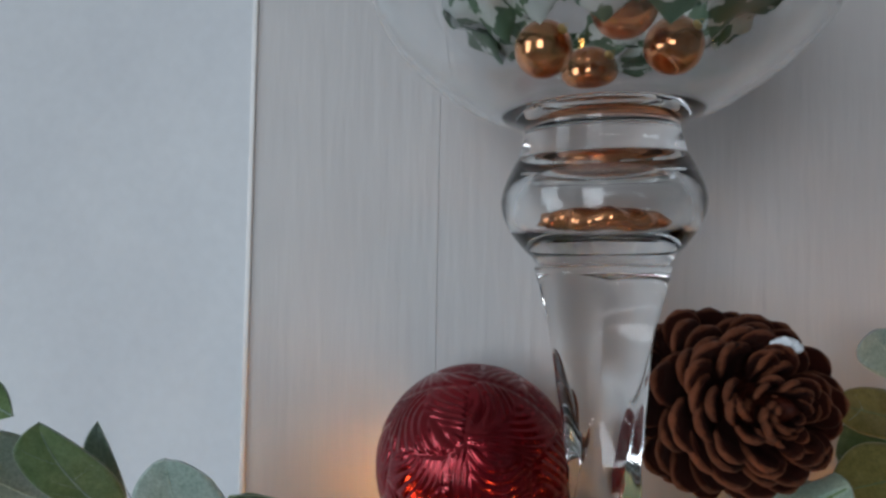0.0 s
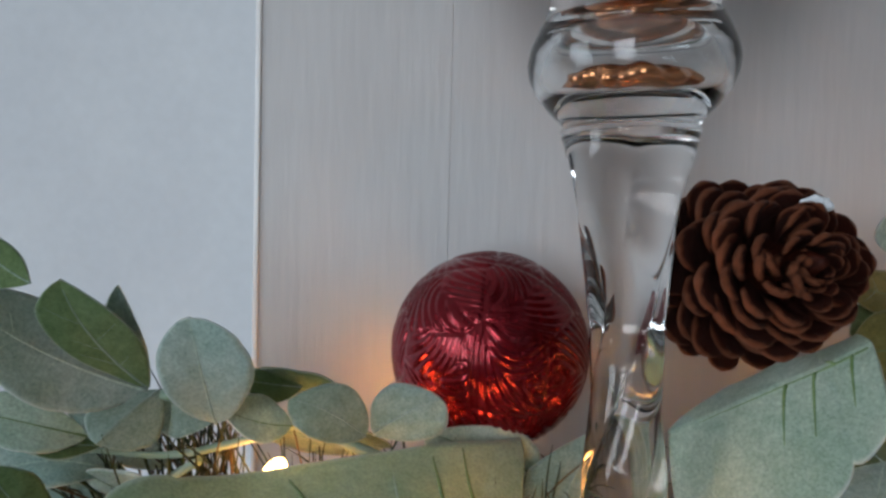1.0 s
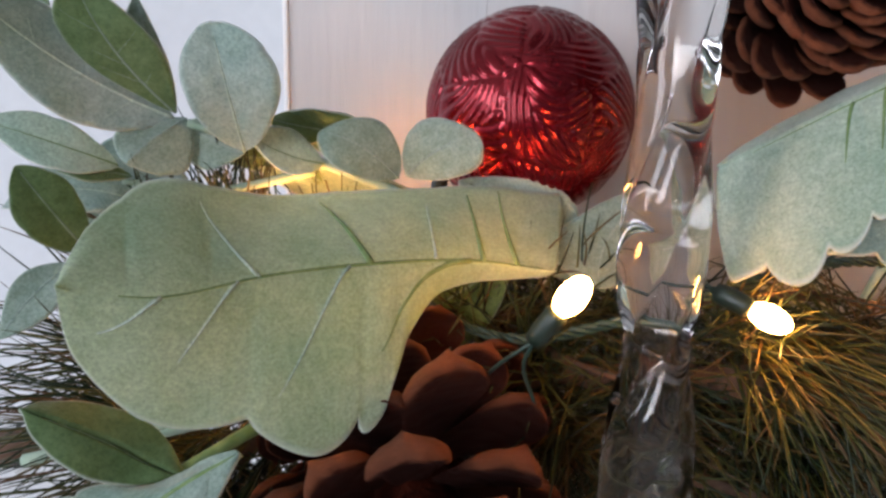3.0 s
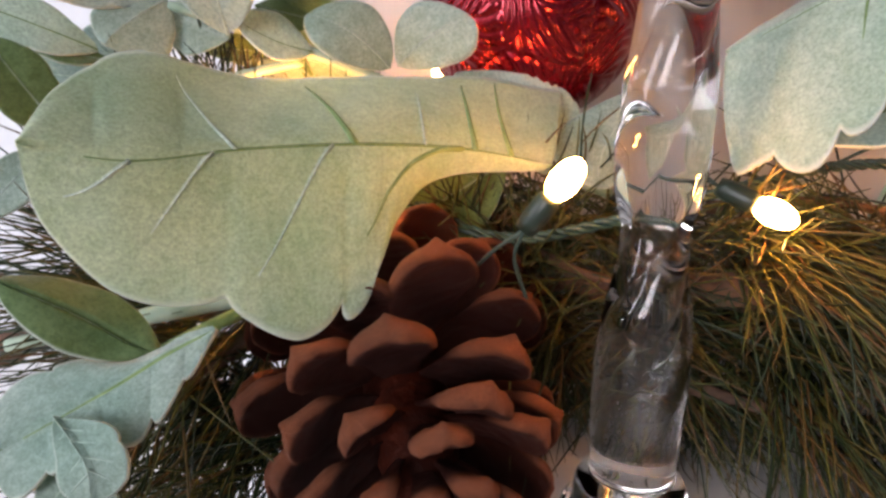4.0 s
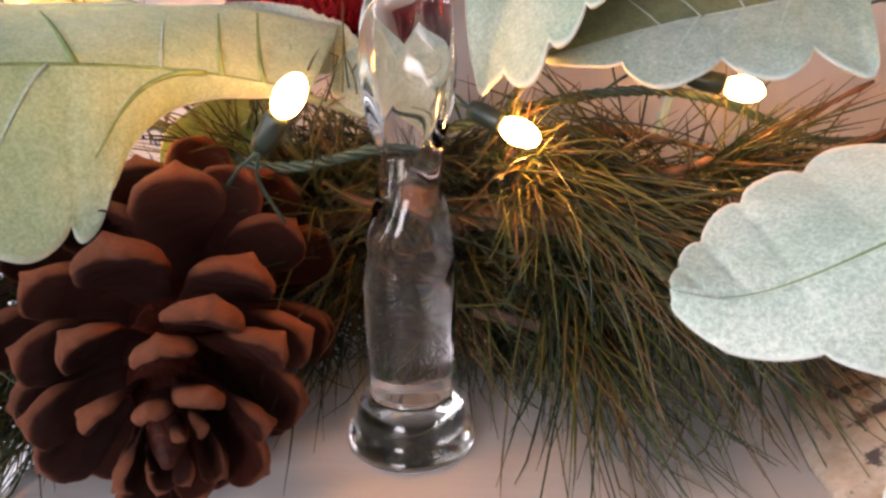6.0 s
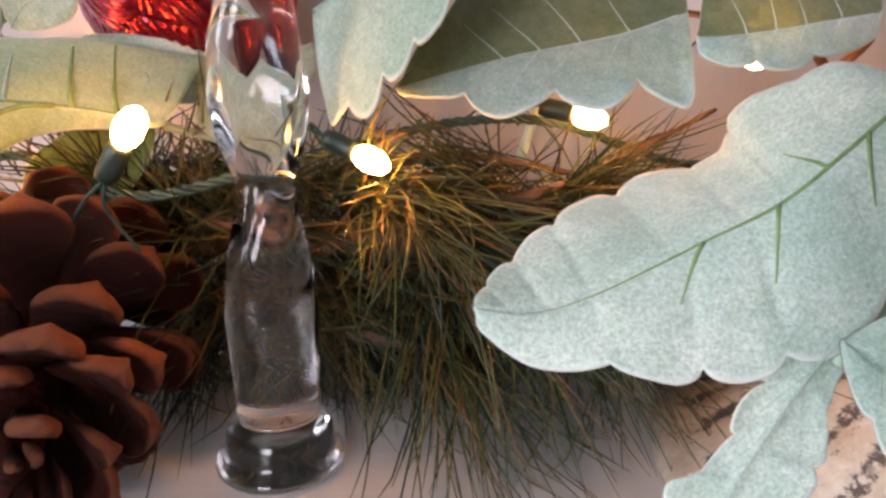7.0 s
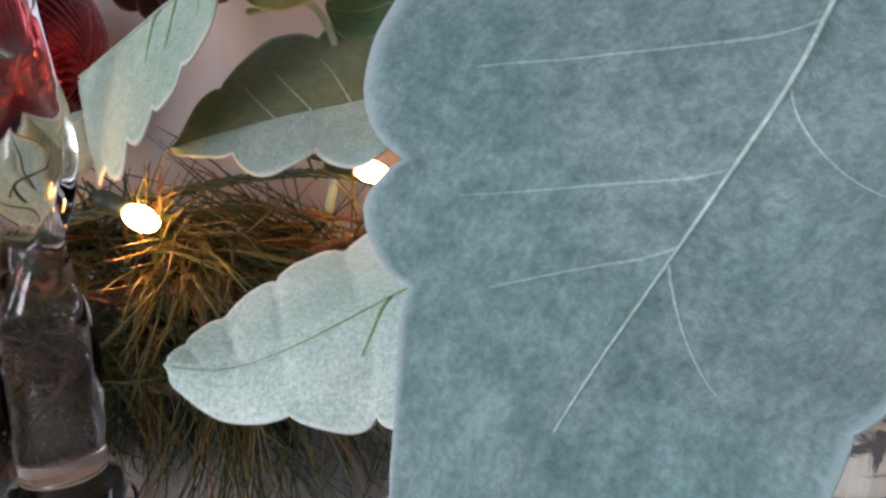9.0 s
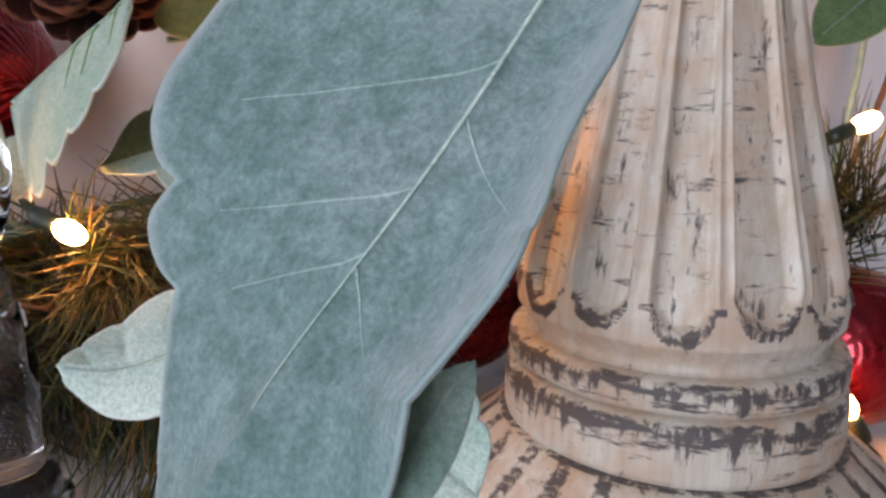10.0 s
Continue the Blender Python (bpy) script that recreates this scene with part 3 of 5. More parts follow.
def lobed_leaf(parent, kind, rib_points, first, second, notches_first, notches_second, depth, ends, veins, turned_under="", label=""):
    """A large lobed leaf: a rib from base to tip, two edges given as stations beside it, and rounded lobes that meet in
    notches.
    depth: how deep the notches cut on each side; ends: how much of the length rounds off at base and tip; turned_under:
    the felt of
    the first half where it folds over: its underside tone, with the light it catches put into the colour."""
    rnd = random.Random(int(abs(rib_points[0][0] * 7919 + rib_points[-1][2] * 104729) * 1e4))
    count = len(rib_points) - 1
    ribs = [(i / count, *q) for i, q in enumerate(rib_points)]
    edges2 = (first, second)
    notches = (notches_first, notches_second)
    length = (Vector(rib_points[0]) - Vector(rib_points[-1])).length
    ns, nv = 132, 14
    mid = through_stations(ribs, 0.5)
    along = (Vector(rib_points[-1]) - Vector(rib_points[0])).normalized()
    normal = (through_stations(second, 0.5) - through_stations(first, 0.5)).cross(along).normalized()
    plane = (through_stations(first, 0.5) - mid).cross(along).normalized()
    bend = (1.0, 2.6) if kind == "near" else (1.0, 1.0)
    toss = [[rnd.uniform(-1, 1) for _ in range(12)] for _ in (0, 1)]

    def lobe(s, side):
        """1 at the crown of a lobe and 0 in a notch, and the lobe's number."""
        cuts = notches[side]
        if not cuts:
            return 1.0, 0
        j = sum(1 for c in cuts if s > c)
        lo = cuts[j - 1] if j else cuts[0] - 2 * (cuts[0] + 0.02)
        hi = cuts[j] if j < len(cuts) else cuts[-1] + 2 * (1.02 - cuts[-1])
        u = (s - lo) / (hi - lo)
        return max(0.0, 1 - abs(2 * u - 1) ** 2.4) ** 0.55, j

    def surf(s, q, side):
        r = through_stations(ribs, s)
        e = through_stations(edges2[side], s) - r
        k, j = lobe(s, side)
        w = 1 - depth[side] * (1 - k)
        if s < ends[0]:
            w *= 1 - 0.7 * (1 - s / ends[0]) ** 2
        if s > 1 - ends[1]:
            w *= 1 - 0.7 * (1 - (1 - s) / ends[1]) ** 2
        # the bend out of the blade's plane comes late, as a rolled edge
        out_of = plane * e.dot(plane)
        p = r + (e - out_of) * (w * q) + out_of * (w * q ** bend[side])
        # each lobe is tossed a little and bellied between the veins
        lift = 0.016 * length * toss[side][j] * k * q ** 2.2 * min(1.0, depth[side] * 6)
        lift += 0.010 * length * math.sin(math.pi * min(1.0, q * 1.1)) * (k - 0.4)
        lift += 0.0016 * noise.noise(p * 42) * q + 0.0006 * noise.noise(p * 130) * q
        crease = 0.0012 * math.exp(-(q / 0.05) ** 2)
        return p + normal * (lift - crease)

    cols = 2 * nv + 1
    top, rims = [], []
    for i in range(ns + 1):
        s = i / ns
        for k in range(-nv, nv + 1):
            q = (abs(k) / nv) ** 0.9
            top.append(surf(s, q, 0 if k < 0 else 1))
            rims.append(max(q, 1 - 0.25 * min(s, 1 - s) * ns / 2.0))
    total = len(top)
    thick = 0.0005
    verts = [p + normal * thick for p in top] + [p - normal * thick for p in top]
    faces = []
    for i in range(ns):
        for k in range(cols - 1):
            a = i * cols + k
            faces.append((a, a + 1, a + cols + 1, a + cols))
            faces.append((total + a, total + a + cols, total + a + cols + 1, total + a + 1))
    rim = [k for k in range(cols)] + [i * cols + cols - 1 for i in range(1, ns + 1)] + [ns * cols + k for k in range(cols - 2, -1, -1)] + [i * cols for i in range(ns - 1, 0, -1)]
    for a, b in zip(rim, rim[1:] + rim[:1]):
        faces.append((b, a, total + a, total + b))
    ob = mesh_object("leaf", verts, faces, LEAF[kind], parent, label, attrs=(("rim", rims + rims),))
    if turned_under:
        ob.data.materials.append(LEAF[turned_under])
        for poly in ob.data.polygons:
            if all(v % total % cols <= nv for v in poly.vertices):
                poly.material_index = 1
    face = thick if (Vector((0.08, 0.0, 0.16)) - mid).dot(normal) > 0 else -thick

    def vein(rows, size, mat, name):
        for points in rows:
            n = len(points)
            tube(name, [p + normal * face for p in points], [size * (1.1 - 0.9 * k / n) + 0.00004 for k in range(n)], mat, ob, 6)

    def run(s0, ds, reach, side):
        return [surf(min(s0 + ds * (k / 12) ** 0.8, 0.97), reach * k / 12, side) for k in range(13)]

    pale = LEAF["pale"]
    girth = {"dark": 0.0048, "split": 0.0050, "stem": 0.016, "plain": 0.002}.get(veins, 0.0031 if kind == "near" else 0.0034) * min(length, 0.13)
    vein([[surf(0.03 + (0.73 if kind == "near" else 0.85) * k / 40, 0.0, 1) for k in range(41)]], girth, rib_green if veins in ("dark", "split", "stem") else pale, "midrib")
    if veins == "pale":
        stations = (0.2, 0.36, 0.52, 0.66)
        if kind == "near":
            rows = [run(0.22, 0.05, 0.72, 0), run(0.30, 0.10, 0.66, 1), run(0.42, 0.03, 0.70, 0), run(0.55, 0.05, 0.62, 0), run(0.57, 0.12, 0.5, 1)]
        else:
            rows = [run(s0 + rnd.uniform(-0.02, 0.02), 0.10, rnd.uniform(0.4, 0.75), side) for s0 in stations for side in (0, 1)]
        vein(rows, 0.0002, LEAF["blue"] if kind == "near" else pale, "vein")
    if veins == "dark":
        vein([run(s0, 0.05, reach, side) for s0, reach, side in ((0.12, 0.5, 0), (0.34, 0.5, 0), (0.50, 0.42, 0), (0.22, 0.3, 1))], 0.0005, rib_green, "vein")
    if veins == "split":
        vein([run(0.20, 0.19, 0.55, 0), run(0.09, 0.09, 0.92, 1), run(0.17, 0.08, 0.85, 1), run(0.42, 0.10, 0.85, 1)], 0.0009, rib_green, "vein")
        vein([run(0.46, 0.12, 0.72, 0), run(0.66, 0.10, 0.5, 0), run(0.62, 0.10, 0.8, 1), run(0.80, 0.10, 0.5, 0), run(0.28, 0.06, 0.7, 1)], 0.0005, pale, "vein")
    v, f = [], []
    for k in range(int(length * 16000)):
        s, side = rnd.uniform(0.01, 0.995), k % 2
        p = surf(s, 0.99, side)
        out = (p - through_stations(ribs, s)).normalized() + normal * rnd.gauss(0, 0.5) + along * rnd.gauss(0.15, 0.5)
        h = rnd.uniform(0.00025, 0.0009)
        w = along * 0.00005
        n0 = len(v)
        v += [p - w, p + w, p + normal * 0.00006, p + out.normalized() * h]
        f += [(n0, n0 + 1, n0 + 3), (n0 + 1, n0 + 2, n0 + 3), (n0 + 2, n0, n0 + 3)]
    tagged(mesh_object("fuzz", v, f, fuzz_white, ob), kind="stuff")
    return ob


def stalk(parent, *points, r=0.0016, mat=None):
    pts = spline(points, 8 * len(points))
    return tube("stem", pts, [r * (1.15 - 0.5 * k / len(pts)) for k in range(len(pts))], mat or stem_sage, parent, 8)


def left_sprig():
    sprig = thing("leaf_sprig", "felted grey-green faux leaf sprig leaning over the shelf end", "foliage", group="leaf sprigs")
    leaf(sprig, "green", 2, 0.03, (0.90, 0.95, 0.90, 0.95), (-0.1015, 0.2350, 0.1615), (-0.1135, 0.2220, 0.1802), (-0.1181, 0.2130, 0.1989), (-0.1263, 0.2180, 0.1822), (-0.1004, 0.2220, 0.1830))
    leaf(sprig, "sage", 0, 0.00, (0.90, 0.95, 0.90, 0.95), (-0.1021, 0.2370, 0.1614), (-0.1053, 0.2300, 0.1789), (-0.1083, 0.2280, 0.1962), (-0.1114, 0.2270, 0.1813), (-0.1014, 0.2320, 0.1773))
    leaf(sprig, "blue", 3, 0.03, (0.80, 0.95, 0.80, 0.95), (-0.1036, 0.2380, 0.1596), (-0.1291, 0.2220, 0.1747), (-0.1460, 0.2050, 0.1950), (-0.1291, 0.2320, 0.1880), (-0.1279, 0.2140, 0.1606))
    leaf(sprig, "green", 0, 0.00, (0.90, 0.95, 0.90, 0.95), (-0.1445, 0.2400, 0.1945), (-0.1575, 0.2400, 0.2023), (-0.1691, 0.2400, 0.2145), (-0.1630, 0.2400, 0.1950), (-0.1522, 0.2400, 0.2077))
    leaf(sprig, "blue", 2, 0.06, (0.62, 0.95, 0.62, 0.95), (-0.0795, 0.2370, 0.1497), (-0.0794, 0.2240, 0.1694), (-0.0810, 0.2180, 0.1879), (-0.0925, 0.2220, 0.1695), (-0.0620, 0.2210, 0.1733))
    leaf(sprig, "sage", 3, 0.05, (0.80, 0.95, 0.80, 0.95), (-0.1003, 0.2400, 0.1596), (-0.1076, 0.2310, 0.1526), (-0.1135, 0.2250, 0.1453), (-0.1165, 0.2280, 0.1566), (-0.0995, 0.2360, 0.1425))
    leaf(sprig, "sage", 3, 0.05, (0.80, 0.95, 0.80, 0.95), (-0.1026, 0.2430, 0.1582), (-0.0930, 0.2440, 0.1523), (-0.0826, 0.2450, 0.1484), (-0.0887, 0.2460, 0.1584), (-0.0979, 0.2410, 0.1432))
    leaf(sprig, "pale", 3, 0.04, (0.80, 0.95, 0.80, 0.95), (-0.0577, 0.2520, 0.1450), (-0.0685, 0.2440, 0.1486), (-0.0785, 0.2380, 0.1549), (-0.0664, 0.2400, 0.1425), (-0.0681, 0.2490, 0.1566))
    leaf(sprig, "green", 0, 0.00, (0.80, 0.95, 0.80, 0.95), (-0.0576, 0.2660, 0.1553), (-0.0686, 0.2620, 0.1572), (-0.0791, 0.2580, 0.1596), (-0.0679, 0.2580, 0.1515), (-0.0695, 0.2670, 0.1622))
    leaf(sprig, "sage", 2, 0.03, (0.70, 0.95, 0.70, 0.95), (-0.0320, 0.2560, 0.1406), (-0.0435, 0.2470, 0.1519), (-0.0569, 0.2450, 0.1564), (-0.0499, 0.2430, 0.1441), (-0.0373, 0.2520, 0.1598))
    leaf(sprig, "sage", 2, 0.03, (0.70, 0.95, 0.70, 0.95), (-0.0293, 0.2570, 0.1414), (-0.0169, 0.2500, 0.1517), (-0.0047, 0.2490, 0.1570), (-0.0247, 0.2520, 0.1603), (-0.0062, 0.2490, 0.1443))
    leaf(sprig, "pale", 3, 0.06, (0.80, 0.95, 0.80, 0.95), (-0.1240, 0.2380, 0.1432), (-0.1390, 0.2260, 0.1514), (-0.1565, 0.2200, 0.1575), (-0.1362, 0.2210, 0.1431), (-0.1400, 0.2310, 0.1591))
    leaf(sprig, "green", 0, 0.00, (0.90, 0.95, 0.90, 0.95), (-0.1205, 0.2400, 0.1394), (-0.1286, 0.2310, 0.1422), (-0.1371, 0.2250, 0.1420), (-0.1270, 0.2280, 0.1387), (-0.1303, 0.2340, 0.1451))
    leaf(sprig, "green", 3, 0.05, (0.80, 0.95, 0.80, 0.95), (-0.1226, 0.2160, 0.1183), (-0.1269, 0.2060, 0.1334), (-0.1318, 0.2000, 0.1464), (-0.1322, 0.2000, 0.1283), (-0.1209, 0.2090, 0.1396))
    leaf(sprig, "blue", 3, 0.05, (0.80, 0.95, 0.80, 0.95), (-0.1206, 0.2450, 0.1294), (-0.1385, 0.2350, 0.1353), (-0.1596, 0.2280, 0.1290), (-0.1350, 0.2290, 0.1280), (-0.1418, 0.2410, 0.1440))
    leaf(sprig, "sage", 0, 0.00, (0.90, 0.95, 0.90, 0.95), (-0.1319, 0.2220, 0.1129), (-0.1391, 0.2130, 0.1050), (-0.1470, 0.2050, 0.0920), (-0.1442, 0.2130, 0.1102), (-0.1325, 0.2110, 0.1006))
    leaf(sprig, "green", 2, 0.04, (0.70, 0.95, 0.70, 0.95), (-0.0374, 0.2700, 0.1442), (-0.0562, 0.2680, 0.1535), (-0.0794, 0.2680, 0.1602), (-0.0519, 0.2600, 0.1616), (-0.0606, 0.2760, 0.1449))
    leaf(sprig, "sage", 3, 0.05, (0.70, 0.95, 0.70, 0.95), (-0.0259, 0.2850, 0.1279), (-0.0564, 0.2800, 0.1323), (-0.0903, 0.2750, 0.1401), (-0.0537, 0.2720, 0.1409), (-0.0593, 0.2880, 0.1232))
    leaf(sprig, "blue", 3, 0.06, (0.70, 0.95, 0.70, 0.95), (-0.1067, 0.2620, 0.1246), (-0.1239, 0.2550, 0.1384), (-0.1371, 0.2500, 0.1492), (-0.1150, 0.2470, 0.1483), (-0.1332, 0.2630, 0.1279))
    leaf(sprig, "sage", 3, 0.06, (0.70, 0.95, 0.70, 0.95), (-0.1217, 0.2620, 0.1048), (-0.1387, 0.2550, 0.1110), (-0.1577, 0.2500, 0.1264), (-0.1301, 0.2470, 0.1231), (-0.1477, 0.2630, 0.0981))
    leaf(sprig, "green", 2, 0.03, (0.70, 0.95, 0.70, 0.95), (-0.1233, 0.2700, 0.1127), (-0.1417, 0.2680, 0.1236), (-0.1572, 0.2620, 0.1312), (-0.1345, 0.2600, 0.1320), (-0.1491, 0.2760, 0.1148))
    leaf(sprig, "pale", 3, 0.08, (0.70, 0.95, 0.70, 0.95), (-0.0955, 0.2500, 0.1165), (-0.1111, 0.2450, 0.1217), (-0.1258, 0.2400, 0.1306), (-0.1050, 0.2370, 0.1308), (-0.1173, 0.2530, 0.1121))
    leaf(sprig, "sage", 3, 0.06, (0.70, 0.95, 0.70, 0.95), (-0.0742, 0.2400, 0.1248), (-0.0800, 0.2350, 0.1272), (-0.0945, 0.2300, 0.1320), (-0.0762, 0.2270, 0.1343), (-0.0838, 0.2430, 0.1198))
    leaf(sprig, "green", 2, 0.03, (0.70, 0.95, 0.70, 0.95), (-0.0641, 0.2750, 0.1355), (-0.0806, 0.2720, 0.1444), (-0.1036, 0.2700, 0.1440), (-0.0770, 0.2640, 0.1516), (-0.0844, 0.2800, 0.1368))
    stalk(sprig, (0.0, 0.262, 0.118), (-0.035, 0.258, 0.136), (-0.062, 0.254, 0.146), (-0.100, 0.240, 0.158), r=0.0022)
    stalk(sprig, (-0.062, 0.256, 0.142), (-0.098, 0.250, 0.134), (-0.124, 0.240, 0.138), r=0.0015)
    stalk(sprig, (-0.090, 0.252, 0.132), (-0.112, 0.238, 0.120), (-0.128, 0.220, 0.115), r=0.0015)


def broad_sprig():
    sprig = thing("leaf_sprig", "broad pale green faux leaf folded forward over a pine cone", "foliage", group="leaf sprigs")
    lobed_leaf(sprig, "big", ((0.0231, 0.2450, 0.1127), (-0.0039, 0.2280, 0.1189), (-0.0285, 0.2080, 0.1217), (-0.0541, 0.1880, 0.1218), (-0.0725, 0.1660, 0.1211), (-0.0909, 0.1550, 0.1254)),
               ((0.00, 0.0232, 0.2450, 0.1112), (0.20, -0.0112, 0.2280, 0.1091), (0.30, -0.0211, 0.2120, 0.0978), (0.37, -0.0258, 0.2000, 0.0785), (0.50, -0.0415, 0.1900, 0.0699), (0.60, -0.0559, 0.1830, 0.0757), (0.80, -0.0820, 0.1720, 0.0849), (0.92, -0.0927, 0.1620, 0.1057), (1.00, -0.0919, 0.1560, 0.1241)),
               ((0.00, 0.0279, 0.2850, 0.1334), (0.20, -0.0001, 0.2620, 0.1385), (0.40, -0.0298, 0.2450, 0.1383), (0.60, -0.0685, 0.2250, 0.1378), (0.80, -0.0913, 0.2000, 0.1437), (0.92, -0.0945, 0.1760, 0.1361), (1.00, -0.0916, 0.1560, 0.1261)),
               (0.36, 0.43, 0.63), (0.1, 0.71, 0.86), (0.17, 0.05), (0.02, 0.02), "split")
    leaf(sprig, "green", 2, 0.05, (0.70, 0.95, 0.70, 0.95), (0.0078, 0.2760, 0.1087), (-0.0160, 0.2680, 0.0930), (-0.0365, 0.2640, 0.0820), (-0.0059, 0.2640, 0.0785), (-0.0259, 0.2700, 0.1037))
    leaf(sprig, "pale", 3, 0.06, (0.70, 0.95, 0.70, 0.95), (0.0311, 0.2850, 0.1191), (0.0106, 0.2750, 0.1302), (-0.0114, 0.2680, 0.1394), (0.0047, 0.2620, 0.1194), (0.0245, 0.2830, 0.1364))
    stalk(sprig, (0.048, 0.290, 0.096), (0.030, 0.276, 0.104), (0.013, 0.258, 0.111), r=0.0020)


def glass_side_sprig():
    sprig = thing("leaf_sprig", "pale scalloped faux leaf sprig propped behind the glass stem", "foliage", group="leaf sprigs")
    lobed_leaf(sprig, "mint", ((0.1255, 0.2240, 0.1851), (0.1151, 0.2280, 0.1774), (0.1039, 0.2320, 0.1703), (0.0894, 0.2380, 0.1605), (0.0725, 0.2460, 0.1487)),
               ((0.00, 0.1254, 0.2100, 0.1666), (0.20, 0.1170, 0.2100, 0.1512), (0.40, 0.1074, 0.2110, 0.1397), (0.60, 0.0991, 0.2140, 0.1280), (0.75, 0.0912, 0.2200, 0.1179), (0.90, 0.0813, 0.2330, 0.1154), (1.00, 0.0755, 0.2440, 0.1097)),
               ((0.00, 0.1257, 0.2300, 0.1876), (0.25, 0.1184, 0.2380, 0.1808), (0.50, 0.1083, 0.2460, 0.1738), (0.75, 0.0928, 0.2520, 0.1631), (1.00, 0.0732, 0.2500, 0.1500)),
               (0.24, 0.46, 0.64, 0.84), (0.3, 0.6), (0.14, 0.05), (0.04, 0.06), "dark")
    leaf(sprig, "sage", 3, 0.06, (0.70, 0.95, 0.70, 0.95), (0.0661, 0.2880, 0.1397), (0.0453, 0.2750, 0.1208), (0.0412, 0.2650, 0.1020), (0.0255, 0.2750, 0.1199), (0.0608, 0.2750, 0.1145))
    stalk(sprig, (0.150, 0.300, 0.090), (0.160, 0.290, 0.140), (0.150, 0.272, 0.176), (0.128, 0.250, 0.172), r=0.0018)


def shaded_sprig():
    sprig = thing("leaf_sprig", "grey-green scalloped faux leaf sprig backlit by fairy lights", "foliage", group="leaf sprigs")
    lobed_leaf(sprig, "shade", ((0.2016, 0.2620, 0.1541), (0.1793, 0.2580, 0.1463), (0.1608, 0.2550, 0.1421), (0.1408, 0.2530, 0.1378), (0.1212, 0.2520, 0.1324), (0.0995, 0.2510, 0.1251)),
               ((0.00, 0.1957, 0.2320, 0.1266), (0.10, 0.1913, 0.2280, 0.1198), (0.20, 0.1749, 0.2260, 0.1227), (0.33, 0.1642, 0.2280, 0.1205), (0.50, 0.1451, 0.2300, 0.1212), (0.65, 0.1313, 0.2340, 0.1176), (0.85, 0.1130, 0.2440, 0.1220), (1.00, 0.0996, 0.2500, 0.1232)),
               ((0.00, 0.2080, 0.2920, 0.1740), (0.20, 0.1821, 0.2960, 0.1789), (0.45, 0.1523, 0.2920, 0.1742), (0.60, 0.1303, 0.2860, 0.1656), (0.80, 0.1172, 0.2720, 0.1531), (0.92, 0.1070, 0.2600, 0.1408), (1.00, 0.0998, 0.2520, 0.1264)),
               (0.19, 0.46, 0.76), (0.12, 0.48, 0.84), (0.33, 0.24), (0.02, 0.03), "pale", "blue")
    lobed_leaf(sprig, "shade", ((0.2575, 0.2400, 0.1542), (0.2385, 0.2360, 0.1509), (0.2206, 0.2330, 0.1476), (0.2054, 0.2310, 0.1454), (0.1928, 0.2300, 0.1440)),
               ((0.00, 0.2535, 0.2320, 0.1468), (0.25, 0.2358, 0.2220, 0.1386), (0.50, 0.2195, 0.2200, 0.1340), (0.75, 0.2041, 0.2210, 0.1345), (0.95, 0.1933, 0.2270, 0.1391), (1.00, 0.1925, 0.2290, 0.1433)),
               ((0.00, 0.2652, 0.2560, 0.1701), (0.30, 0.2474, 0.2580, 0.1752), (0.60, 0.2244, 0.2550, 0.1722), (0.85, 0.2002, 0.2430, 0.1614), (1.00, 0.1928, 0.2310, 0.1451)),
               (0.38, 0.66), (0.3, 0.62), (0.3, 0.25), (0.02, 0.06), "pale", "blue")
    leaf(sprig, "ochre", 0, 0.00, (0.70, 0.95, 0.70, 0.95), (0.1619, 0.2430, 0.1847), (0.1444, 0.2410, 0.1816), (0.1271, 0.2380, 0.1782), (0.1421, 0.2360, 0.1714), (0.1417, 0.2470, 0.1926))
    leaf(sprig, "green", 0, 0.00, (0.70, 0.95, 0.70, 0.95), (0.1847, 0.2900, 0.1851), (0.1665, 0.2900, 0.1780), (0.1521, 0.2850, 0.1792), (0.1664, 0.2820, 0.1654), (0.1688, 0.2970, 0.1943))
    leaf(sprig, "ochre", 0, 0.00, (0.60, 0.95, 0.60, 0.95), (0.2047, 0.3000, 0.1848), (0.1753, 0.2950, 0.1928), (0.1530, 0.2900, 0.1976), (0.1712, 0.2880, 0.1844), (0.1805, 0.3020, 0.2019))
    leaf(sprig, "blue", 0, 0.00, (0.60, 0.95, 0.60, 0.95), (0.1960, 0.3000, 0.2049), (0.1809, 0.2950, 0.2154), (0.1682, 0.2900, 0.2257), (0.1677, 0.2930, 0.2120), (0.1920, 0.2970, 0.2234))
    stalk(sprig, (0.262, 0.300, 0.080), (0.262, 0.270, 0.130), (0.236, 0.270, 0.150), (0.206, 0.274, 0.154), r=0.0020, mat=bark)
    stalk(sprig, (0.262, 0.275, 0.130), (0.262, 0.250, 0.146), (0.250, 0.243, 0.149), r=0.0018, mat=bark)


